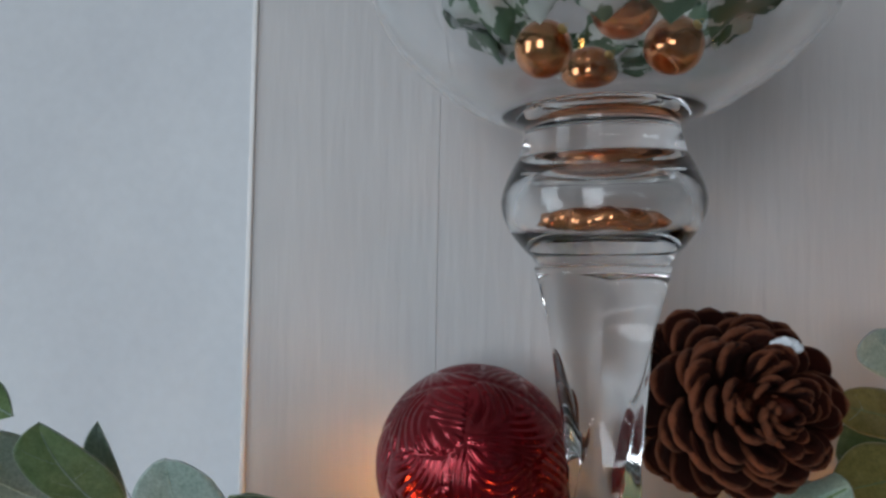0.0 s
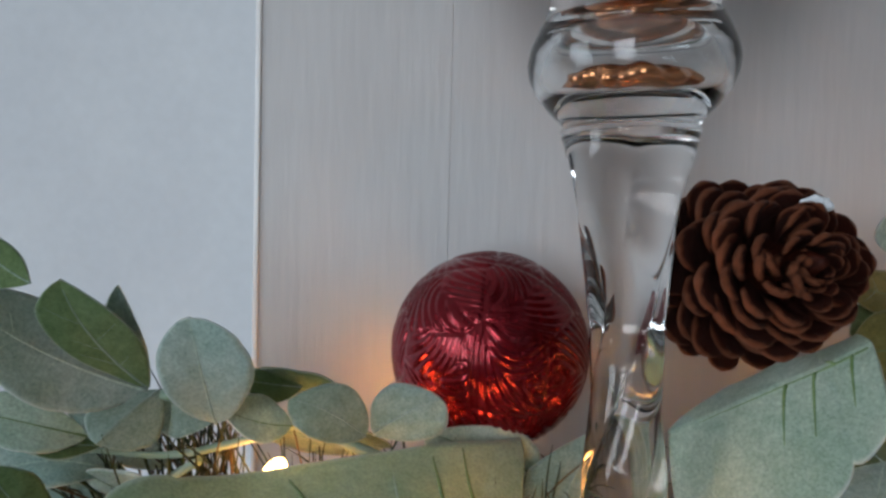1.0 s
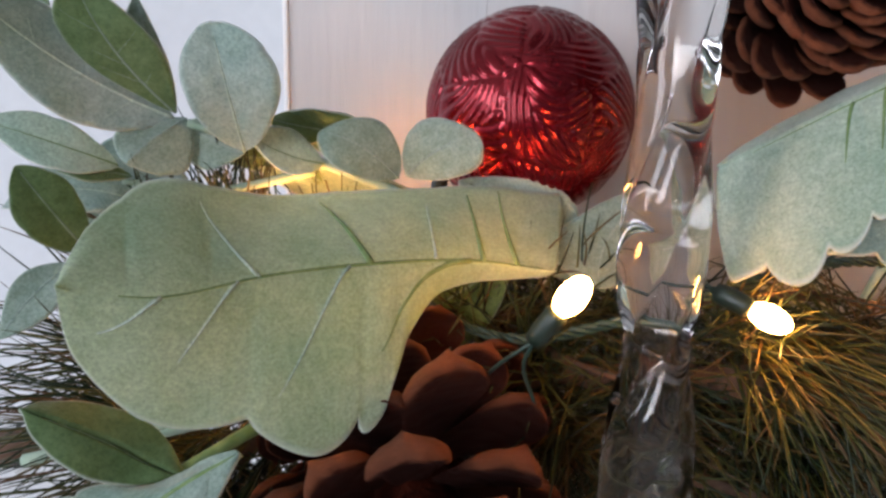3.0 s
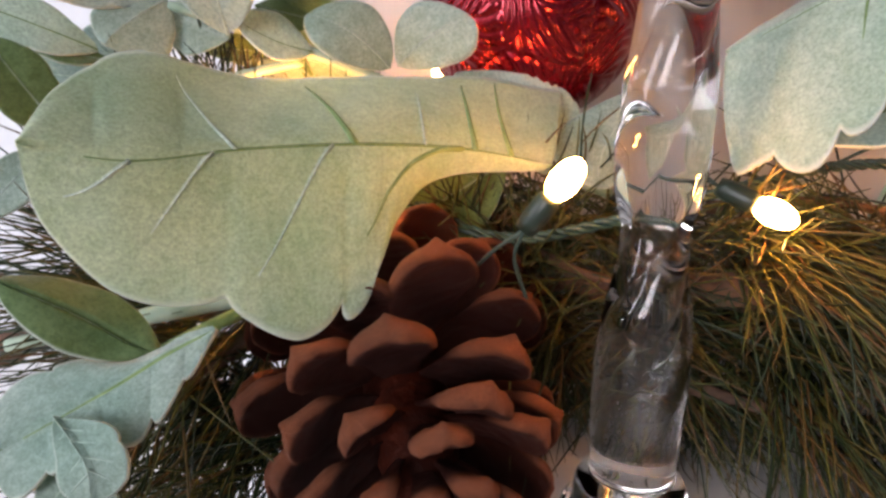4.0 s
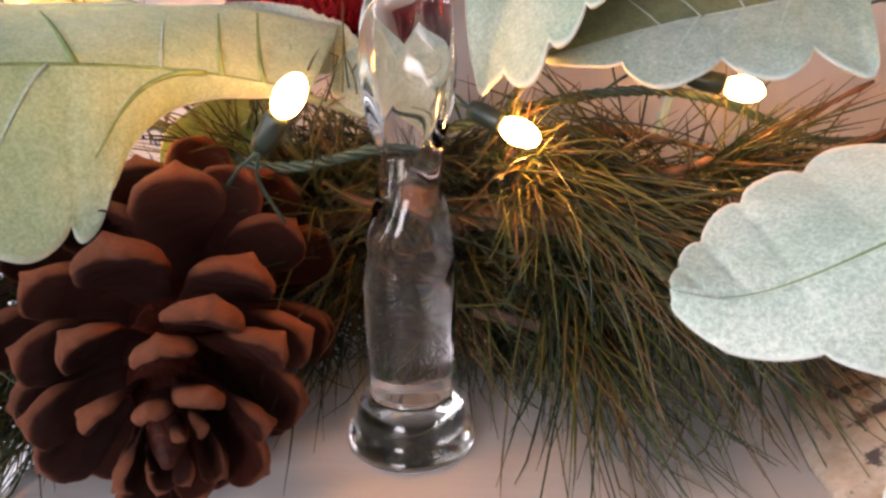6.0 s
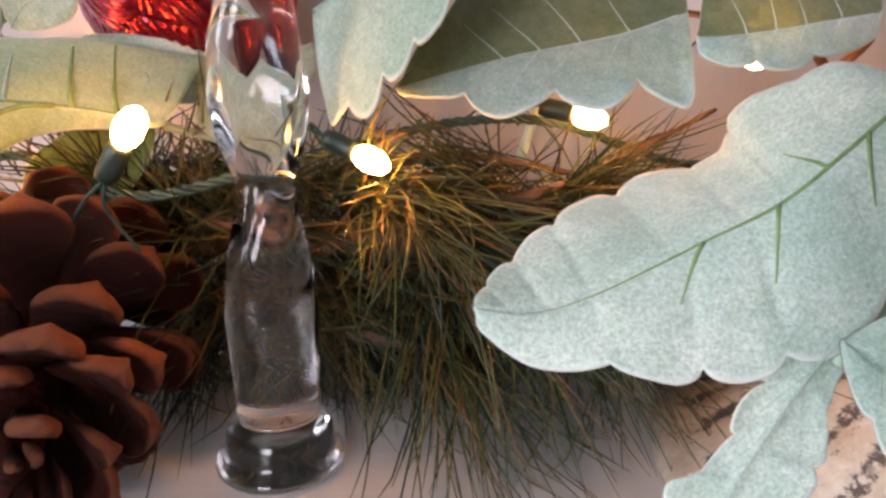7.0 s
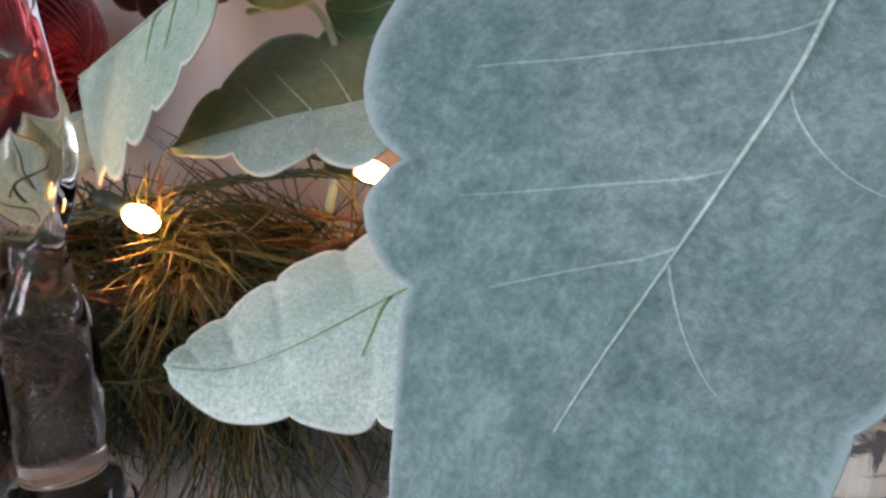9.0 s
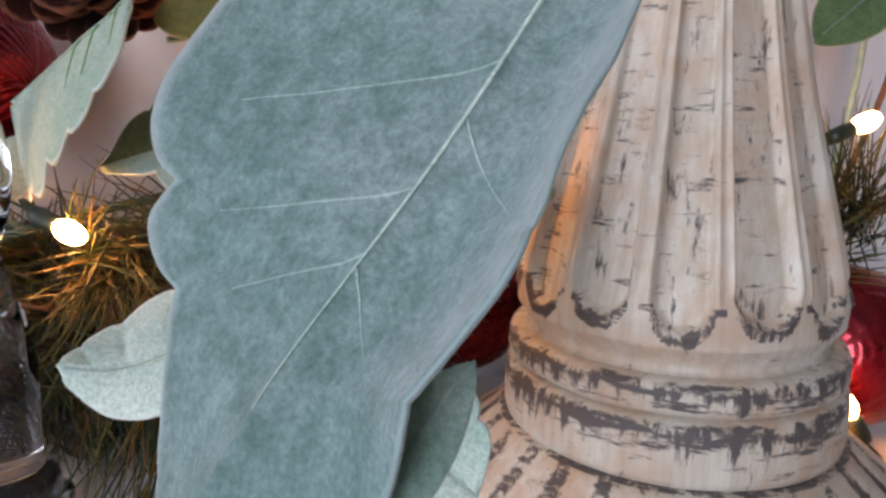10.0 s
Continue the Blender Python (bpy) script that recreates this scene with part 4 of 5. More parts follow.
def front_frond():
    sprig = thing("leaf_sprig", "pale mint felted faux leaf frond drooping over the shelf", "foliage", group="leaf sprigs")
    lobed_leaf(sprig, "pale", ((0.2233, 0.1710, 0.1319), (0.2086, 0.1690, 0.1182), (0.1930, 0.1670, 0.1051), (0.1742, 0.1650, 0.0956), (0.1494, 0.1620, 0.0836), (0.1344, 0.1610, 0.0789), (0.1196, 0.1600, 0.0796)),
               ((0.00, 0.2236, 0.1600, 0.1144), (0.17, 0.2159, 0.1520, 0.0906), (0.33, 0.1994, 0.1470, 0.0746), (0.50, 0.1747, 0.1460, 0.0675), (0.67, 0.1519, 0.1490, 0.0684), (0.83, 0.1328, 0.1540, 0.0687), (0.95, 0.1209, 0.1590, 0.0754), (1.00, 0.1194, 0.1600, 0.0786)),
               ((0.00, 0.2250, 0.1820, 0.1349), (0.12, 0.2116, 0.1920, 0.1365), (0.28, 0.1939, 0.2040, 0.1233), (0.36, 0.1933, 0.2060, 0.1112), (0.50, 0.1695, 0.2040, 0.1025), (0.67, 0.1441, 0.1920, 0.0944), (0.83, 0.1273, 0.1750, 0.0850), (0.95, 0.1202, 0.1630, 0.0825), (1.00, 0.1193, 0.1600, 0.0808)),
               (0.2, 0.4, 0.53, 0.68), (0.17, 0.31, 0.42, 0.55, 0.68, 0.8, 0.9), (0.13, 0.14), (0.03, 0.02), "dark")
    lobed_leaf(sprig, "pale", ((0.2293, 0.1640, 0.0968), (0.2159, 0.1580, 0.0864), (0.2024, 0.1510, 0.0770), (0.1876, 0.1440, 0.0629), (0.1763, 0.1390, 0.0467), (0.1684, 0.1360, 0.0300)),
               ((0.00, 0.2248, 0.1660, 0.0963), (0.20, 0.2042, 0.1580, 0.0799), (0.40, 0.1864, 0.1500, 0.0719), (0.55, 0.1784, 0.1460, 0.0633), (0.70, 0.1702, 0.1410, 0.0499), (0.85, 0.1605, 0.1400, 0.0464), (1.00, 0.1658, 0.1360, 0.0301)),
               ((0.00, 0.2304, 0.1600, 0.0922), (0.20, 0.2164, 0.1520, 0.0794), (0.40, 0.2010, 0.1460, 0.0695), (0.60, 0.1965, 0.1390, 0.0578), (0.80, 0.1939, 0.1360, 0.0470), (1.00, 0.1707, 0.1350, 0.0300)),
               (0.3, 0.5, 0.63, 0.78), (0.32, 0.52, 0.72), (0.3, 0.25), (0.05, 0.12), "pale")
    lobed_leaf(sprig, "pale", ((0.2003, 0.1470, 0.0781), (0.2091, 0.1400, 0.0724), (0.2180, 0.1320, 0.0658), (0.2278, 0.1260, 0.0574)),
               ((0.00, 0.2014, 0.1480, 0.0783), (0.25, 0.2168, 0.1460, 0.0873), (0.50, 0.2277, 0.1380, 0.0799), (0.80, 0.2312, 0.1280, 0.0718), (1.00, 0.2283, 0.1260, 0.0580)),
               ((0.00, 0.1993, 0.1460, 0.0765), (0.25, 0.2010, 0.1370, 0.0645), (0.50, 0.2059, 0.1300, 0.0565), (0.80, 0.2162, 0.1240, 0.0530), (1.00, 0.2265, 0.1250, 0.0570)),
               (0.36, 0.66), (0.3, 0.62), (0.2, 0.2), (0.06, 0.06), "pale")
    stalk(sprig, (0.262, 0.205, 0.120), (0.240, 0.185, 0.132), (0.222, 0.176, 0.131), r=0.0022)
    stalk(sprig, (0.240, 0.186, 0.130), (0.234, 0.172, 0.108), (0.222, 0.160, 0.090), (0.200, 0.147, 0.072), r=0.0020)


def near_sprig():
    sprig = thing("leaf_sprig", "large blue-green felted faux leaf standing forward of the shelf", "foliage", group="leaf sprigs")
    lobed_leaf(sprig, "near", ((0.2443, 0.0920, 0.1822), (0.2302, 0.0840, 0.1623), (0.2196, 0.0770, 0.1474), (0.2111, 0.0740, 0.1359), (0.2034, 0.0710, 0.1263), (0.1929, 0.0670, 0.1131), (0.1838, 0.0640, 0.0992), (0.1762, 0.0620, 0.0857)),
               ((0.00, 0.2011, 0.1000, 0.1890), (0.14, 0.1785, 0.1080, 0.1646), (0.29, 0.1688, 0.1000, 0.1467), (0.43, 0.1675, 0.0940, 0.1334), (0.57, 0.1682, 0.0890, 0.1233), (0.71, 0.1706, 0.0820, 0.1069), (0.86, 0.1709, 0.0780, 0.0926), (1.00, 0.1715, 0.0720, 0.0792)),
               ((0.00, 0.2357, 0.0540, 0.1692), (0.14, 0.2303, 0.0500, 0.1562), (0.29, 0.2248, 0.0460, 0.1464), (0.43, 0.2211, 0.0440, 0.1373), (0.57, 0.2148, 0.0440, 0.1275), (0.71, 0.2099, 0.0450, 0.1192), (0.86, 0.2062, 0.0470, 0.1077), (1.00, 0.2001, 0.0500, 0.0949)),
               (0.04, 0.4, 0.595), (0.44, 0.72), (0.17, 0.06), (0.05, 0.08), "pale")
    leaf(sprig, "sage", 0, 0.00, (0.80, 0.95, 0.80, 0.95), (0.2175, 0.0620, 0.1165), (0.2090, 0.0570, 0.1070), (0.2020, 0.0530, 0.0940), (0.2050, 0.0570, 0.1100), (0.2130, 0.0540, 0.1050))
    stalk(sprig, (0.440, 0.330, 0.050), (0.450, 0.320, 0.180), (0.390, 0.250, 0.262), (0.300, 0.140, 0.225), (0.2443, 0.0920, 0.1822), r=0.0018)


def far_right_sprig():
    sprig = thing("leaf_sprig", "small dark green faux leaf beside the candlestick", "foliage", group="leaf sprigs")
    leaf(sprig, "green", 0, 0.00, (0.70, 0.95, 0.70, 0.95), (0.4329, 0.2700, 0.2110), (0.4087, 0.2650, 0.1938), (0.3851, 0.2600, 0.1759), (0.3983, 0.2700, 0.2034), (0.4167, 0.2600, 0.1820))
    stalk(sprig, (0.430, 0.310, 0.080), (0.450, 0.300, 0.160), (0.433, 0.270, 0.211), r=0.0016, mat=bark)


def low_left_sprig():
    sprig = thing("leaf_sprig", "small pale green faux leaf sprig hanging off the shelf end", "foliage", group="leaf sprigs")
    lobed_leaf(sprig, "sage", ((-0.0576, 0.1720, 0.0792), (-0.0683, 0.1680, 0.0740), (-0.0800, 0.1620, 0.0667), (-0.0912, 0.1560, 0.0604), (-0.1050, 0.1500, 0.0526)),
               ((0.00, -0.0574, 0.1700, 0.0777), (0.25, -0.0652, 0.1580, 0.0626), (0.45, -0.0698, 0.1520, 0.0581), (0.65, -0.0796, 0.1490, 0.0573), (0.85, -0.0915, 0.1440, 0.0460), (1.00, -0.1036, 0.1470, 0.0471)),
               ((0.00, -0.0607, 0.1740, 0.0794), (0.25, -0.0801, 0.1720, 0.0691), (0.50, -0.0956, 0.1700, 0.0686), (0.75, -0.1105, 0.1660, 0.0628), (1.00, -0.1094, 0.1520, 0.0540)),
               (0.16, 0.33, 0.56, 0.78), (0.3, 0.6), (0.25, 0.2), (0.1, 0.1), "stem")
    lobed_leaf(sprig, "green", ((-0.0732, 0.1760, 0.0675), (-0.0831, 0.1750, 0.0722), (-0.0923, 0.1720, 0.0795), (-0.1018, 0.1680, 0.0860), (-0.1112, 0.1660, 0.0902)),
               ((0.00, -0.0733, 0.1760, 0.0672), (0.30, -0.0864, 0.1700, 0.0694), (0.60, -0.0962, 0.1640, 0.0747), (0.85, -0.1065, 0.1640, 0.0826), (1.00, -0.1112, 0.1660, 0.0899)),
               ((0.00, -0.0738, 0.1770, 0.0675), (0.30, -0.0851, 0.1820, 0.0789), (0.60, -0.1002, 0.1800, 0.0851), (0.85, -0.1088, 0.1720, 0.0894), (1.00, -0.1120, 0.1670, 0.0901)),
               (), (), (0, 0), (0.1, 0.1), "plain")
    lobed_leaf(sprig, "sage", ((-0.0906, 0.1540, 0.0548), (-0.0849, 0.1500, 0.0458), (-0.0735, 0.1460, 0.0377), (-0.0591, 0.1440, 0.0334), (-0.0494, 0.1430, 0.0309)),
               ((0.00, -0.0913, 0.1540, 0.0547), (0.30, -0.0922, 0.1460, 0.0430), (0.60, -0.0855, 0.1420, 0.0315), (0.85, -0.0657, 0.1400, 0.0265), (1.00, -0.0496, 0.1420, 0.0309)),
               ((0.00, -0.0898, 0.1540, 0.0552), (0.30, -0.0779, 0.1530, 0.0492), (0.60, -0.0675, 0.1490, 0.0393), (0.85, -0.0537, 0.1460, 0.0379), (1.00, -0.0491, 0.1430, 0.0317)),
               (0.4, 0.7), (0.45, 0.75), (0.12, 0.18), (0.1, 0.1), "pale")
    lobed_leaf(sprig, "sage", ((-0.0893, 0.1540, 0.0623), (-0.0819, 0.1490, 0.0600), (-0.0757, 0.1450, 0.0558), (-0.0742, 0.1430, 0.0472)),
               ((0.00, -0.0901, 0.1540, 0.0623), (0.40, -0.0855, 0.1470, 0.0579), (0.75, -0.0817, 0.1430, 0.0507), (1.00, -0.0741, 0.1420, 0.0479)),
               ((0.00, -0.0879, 0.1540, 0.0625), (0.40, -0.0712, 0.1500, 0.0633), (0.75, -0.0671, 0.1460, 0.0547), (1.00, -0.0735, 0.1430, 0.0476)),
               (0.5,), (0.5,), (0.1, 0.15), (0.15, 0.15), "pale")
    stalk(sprig, (-0.045, 0.225, 0.078), (-0.0706, 0.187, 0.0708), (-0.092, 0.168, 0.0601), (-0.1048, 0.150, 0.0523), r=0.0019, mat=rib_green)
    stalk(sprig, (-0.060, 0.215, 0.074), (-0.083, 0.205, 0.0705), (-0.1047, 0.200, 0.0652), (-0.135, 0.195, 0.058), r=0.0030)


left_sprig()
broad_sprig()
glass_side_sprig()
shaded_sprig()
front_frond()
near_sprig()
far_right_sprig()
low_left_sprig()

# ---- pine cones ----
def scale_mesh(point, seed, rim):
    """One woody scale: a plate that widens to a rounded, thickened end with a small beak. Root at the origin, pointing along +x, its inner face up."""
    nx, sides = 18, 20
    verts, tips, faces = [(0.0, 0.0, 0.0)], [0.0], []

    def power(v, e):
        return math.copysign(abs(v) ** e, v)

    for i in range(1, nx):
        s = 1 - (1 - i / nx) ** 1.8
        end = max(0.0, 1 - ((s - 0.74) / 0.262) ** 2.6) ** 0.5 if s > 0.74 else 1.0
        wide = 0.085 + 0.155 * min(1.0, s / 0.72) ** 1.3
        w = wide * end
        swell = max(0.0, min(1.0, (s - 0.55) / 0.3))
        th = (0.022 + 0.062 * swell) * end ** 0.5
        zc = 0.07 * s * s - 0.10 * max(0.0, s - 0.80)
        for k in range(sides):
            a = 2 * math.pi * k / sides
            q, up = power(math.cos(a), 0.75), power(math.sin(a), 0.75)
            beak = point * math.exp(-((s - 0.95) / 0.06) ** 2 - (q / 0.22) ** 2) if up < -0.3 else 0.0
            hollow = 0.030 * swell * max(0.0, 1 - q * q) * max(0.0, up) * min(1.0, (1 - s) * 5)
            rough = Vector((s, w * q, up * th))
            bumpy = 0.016 * noise.noise(rough * 9 + Vector((seed, 0, 0))) + 0.008 * noise.noise(rough * 24 + Vector((0, seed, 0)))
            verts.append((s + beak + bumpy * swell * end, w * q + bumpy * end, zc + 0.04 * q * q * s + up * th - hollow - beak + bumpy))
            gap = min(wide * (1 - abs(q)) + 0.03 * (1 - end), 1.005 - s) if up > -0.2 else 0.0
            tips.append(max(0.0, min(1.0, 1.1 - gap / rim)) * max(0.0, min(1.0, (s - 0.62) / 0.2)))
    verts.append((1.003, 0.0, 0.045))
    tips.append(1.0)
    for k in range(sides):
        k2 = (k + 1) % sides
        faces.append((0, 1 + k2, 1 + k))
        for i in range(nx - 2):
            a, b = 1 + i * sides, 1 + (i + 1) * sides
            faces.append((a + k, a + k2, b + k2, b + k))
        last = 1 + (nx - 2) * sides
        faces.append((last + k, last + k2, len(verts) - 1))
    me = bpy.data.meshes.new("scale")
    me.from_pydata(verts, [], faces)
    at = me.attributes.new("tip", "FLOAT", "POINT")
    at.data.foreach_set("value", tips)
    me.materials.append(cone_scale_mat)
    me.polygons.foreach_set("use_smooth", [True] * len(me.polygons))
    return me


OPEN_SCALES = [scale_mesh(0.026, 3.1 * k, 0.036) for k in range(5)]
CLOSED_SCALES = [scale_mesh(0.0, 2.3 * k + 40, 0.017) for k in range(4)]


def pine_cone(label, base, apex, radius, count, opening, size, spin=0.0, seed=1, wide=1.0, thick=1.0, kinds=None):
    """A cone from base to apex; scales in a golden-angle spiral, opened by that many degrees at the base."""
    rnd = random.Random(seed)
    base, apex = Vector(base), Vector(apex)
    t = thing("pine_cone", label, "pine cone", group="pine cones")
    axis = apex - base
    length = axis.length
    t.matrix_world = Matrix.Translation(base) @ axis.to_track_quat("Z", "Y").to_matrix().to_4x4()
    core = [(0.0, 0.0)] + [(radius * 0.27 * math.sin(math.pi * (0.12 + 0.84 * k / 10)), length * k / 10) for k in range(11)] + [(0.0, length)]
    lathe("core", core, cone_scale_mat, t, 20)
    for i in range(count):
        s = (i + 0.5) / count
        env = math.sin(math.pi * min(1.0, 0.22 + 0.76 * s)) ** 0.62
        out = radians(opening * (1 - s) ** 0.6 + 6 - 8 * s)
        peg = 1.0 - 0.30 * max(0.0, (s - 0.6) / 0.4)
        z0 = length * (0.05 + 0.86 * s)
        L = radius * env * size * rnd.uniform(0.93, 1.07)
        m = Matrix.Rotation(i * 2.39996 + spin + rnd.uniform(-0.07, 0.07), 4, "Z") @ Matrix.Translation((radius * 0.10, 0, z0 - 0.25 * L + 0.0025 * rnd.uniform(-1, 1))) \
            @ Matrix.Rotation(-(math.pi / 2 - out) + rnd.uniform(-0.13, 0.13), 4, "Y") @ Matrix.Rotation(rnd.uniform(-0.2, 0.2), 4, "X") @ Matrix.Rotation((0.3 if s > 0.72 else 0.12) * rnd.uniform(-1, 1), 4, "Z")
        ob = new("scale", rnd.choice(kinds or OPEN_SCALES))
        ob.parent = t
        ob.matrix_local = m @ Matrix.Diagonal((L, L * wide * peg * rnd.uniform(0.88, 1.06), L * thick, 1))
    return t


pine_cone("open brown pine cone lying on the mantel shelf", (-0.030, 0.252, 0.048), (0.000, 0.168, 0.024), 0.0520, 60, 96, 0.97, 0.4, 3, 1.06, 1.15)
cone2 = pine_cone("closed brown pine cone resting in leaves by the wall", (0.0956, 0.2850, 0.2002), (0.1003, 0.2050, 0.2102), 0.0385, 140, 60, 0.96, 1.1, 5, 0.86, 0.8, CLOSED_SCALES)
fluff = bmesh.new()
bmesh.ops.create_icosphere(fluff, subdivisions=3, radius=1)
for v in fluff.verts:
    v.co *= 1 + 0.35 * noise.noise(v.co * 2.3)
    v.co = Vector((0.1050 + v.co.x * 0.0044, 0.2200 + v.co.y * 0.0036, 0.2262 + v.co.z * 0.0028))
fluff_ob = part("snow_fleck", fluff, snow_white, cone2, "white flocked fleck")
fluff_ob.matrix_parent_inverse = cone2.matrix_world.inverted()

# ---- ornaments ----
ornament("ball_ornament", (0.0135, 0.3145, 0.1630), 0.0430, red_foil, "embossed dark red foil ball ornament against the wall", 0.0012, 21, (420, 220), (-70, 12, 20), "red ornaments")
ornament("ball_ornament", (0.243, 0.298, 0.056), 0.033, red_foil, "dark red foil ball ornament tucked behind the leaves", 0.0008, 14, (160, 90), (-60, 10, 0), "red ornaments")
ornament("ball_ornament", (0.432, 0.285, 0.034), 0.040, red_foil, "red foil ball ornament beside the candlestick", 0.0008, 15, (160, 90), (-60, -20, 0), "red ornaments")

# ---- pine garland ----
def needles(parent, centre, toward, spread, count, length, seed, thick=0.00042):
    """A tuft of long needles that spring from about one point."""
    rnd = random.Random(seed)
    toward = Vector(toward).normalized()
    verts, faces = [], []
    for i in range(count):
        d = toward + Vector((rnd.gauss(0, spread), rnd.gauss(0, spread), rnd.gauss(0, spread * 0.8)))
        d.normalize()
        L = length * rnd.uniform(0.55, 1.1)
        p0 = Vector(centre) + Vector((rnd.gauss(0, 0.007), rnd.gauss(0, 0.007), rnd.gauss(0, 0.005)))
        sag = Vector((rnd.gauss(0, 0.12), rnd.gauss(0, 0.12), rnd.gauss(-0.10, 0.12)))
        pts = [p0 + d * (L * k / 4) + sag * (L * (k / 4) ** 2) for k in range(5)]
        for p in pts:
            p.z = max(p.z, MZ + thick + 0.0003) if p.x > -0.07 else p.z
            p.y = min(p.y, WALL_Y - 0.001)
        # keep clear of the glass stem
        if any(math.hypot(p.x - 0.0575, p.y - 0.2365) < 0.026 or (abs(p.x - 0.0575) < 0.024 and p.y < 0.24) for p in pts):
            continue
        tube_data(pts, [thick, thick, thick * 0.95, thick * 0.8, thick * 0.25], 4, verts, faces)
    ob = mesh_object("needles", verts, faces, needle_mat, parent)
    return tagged(ob, kind="stuff")


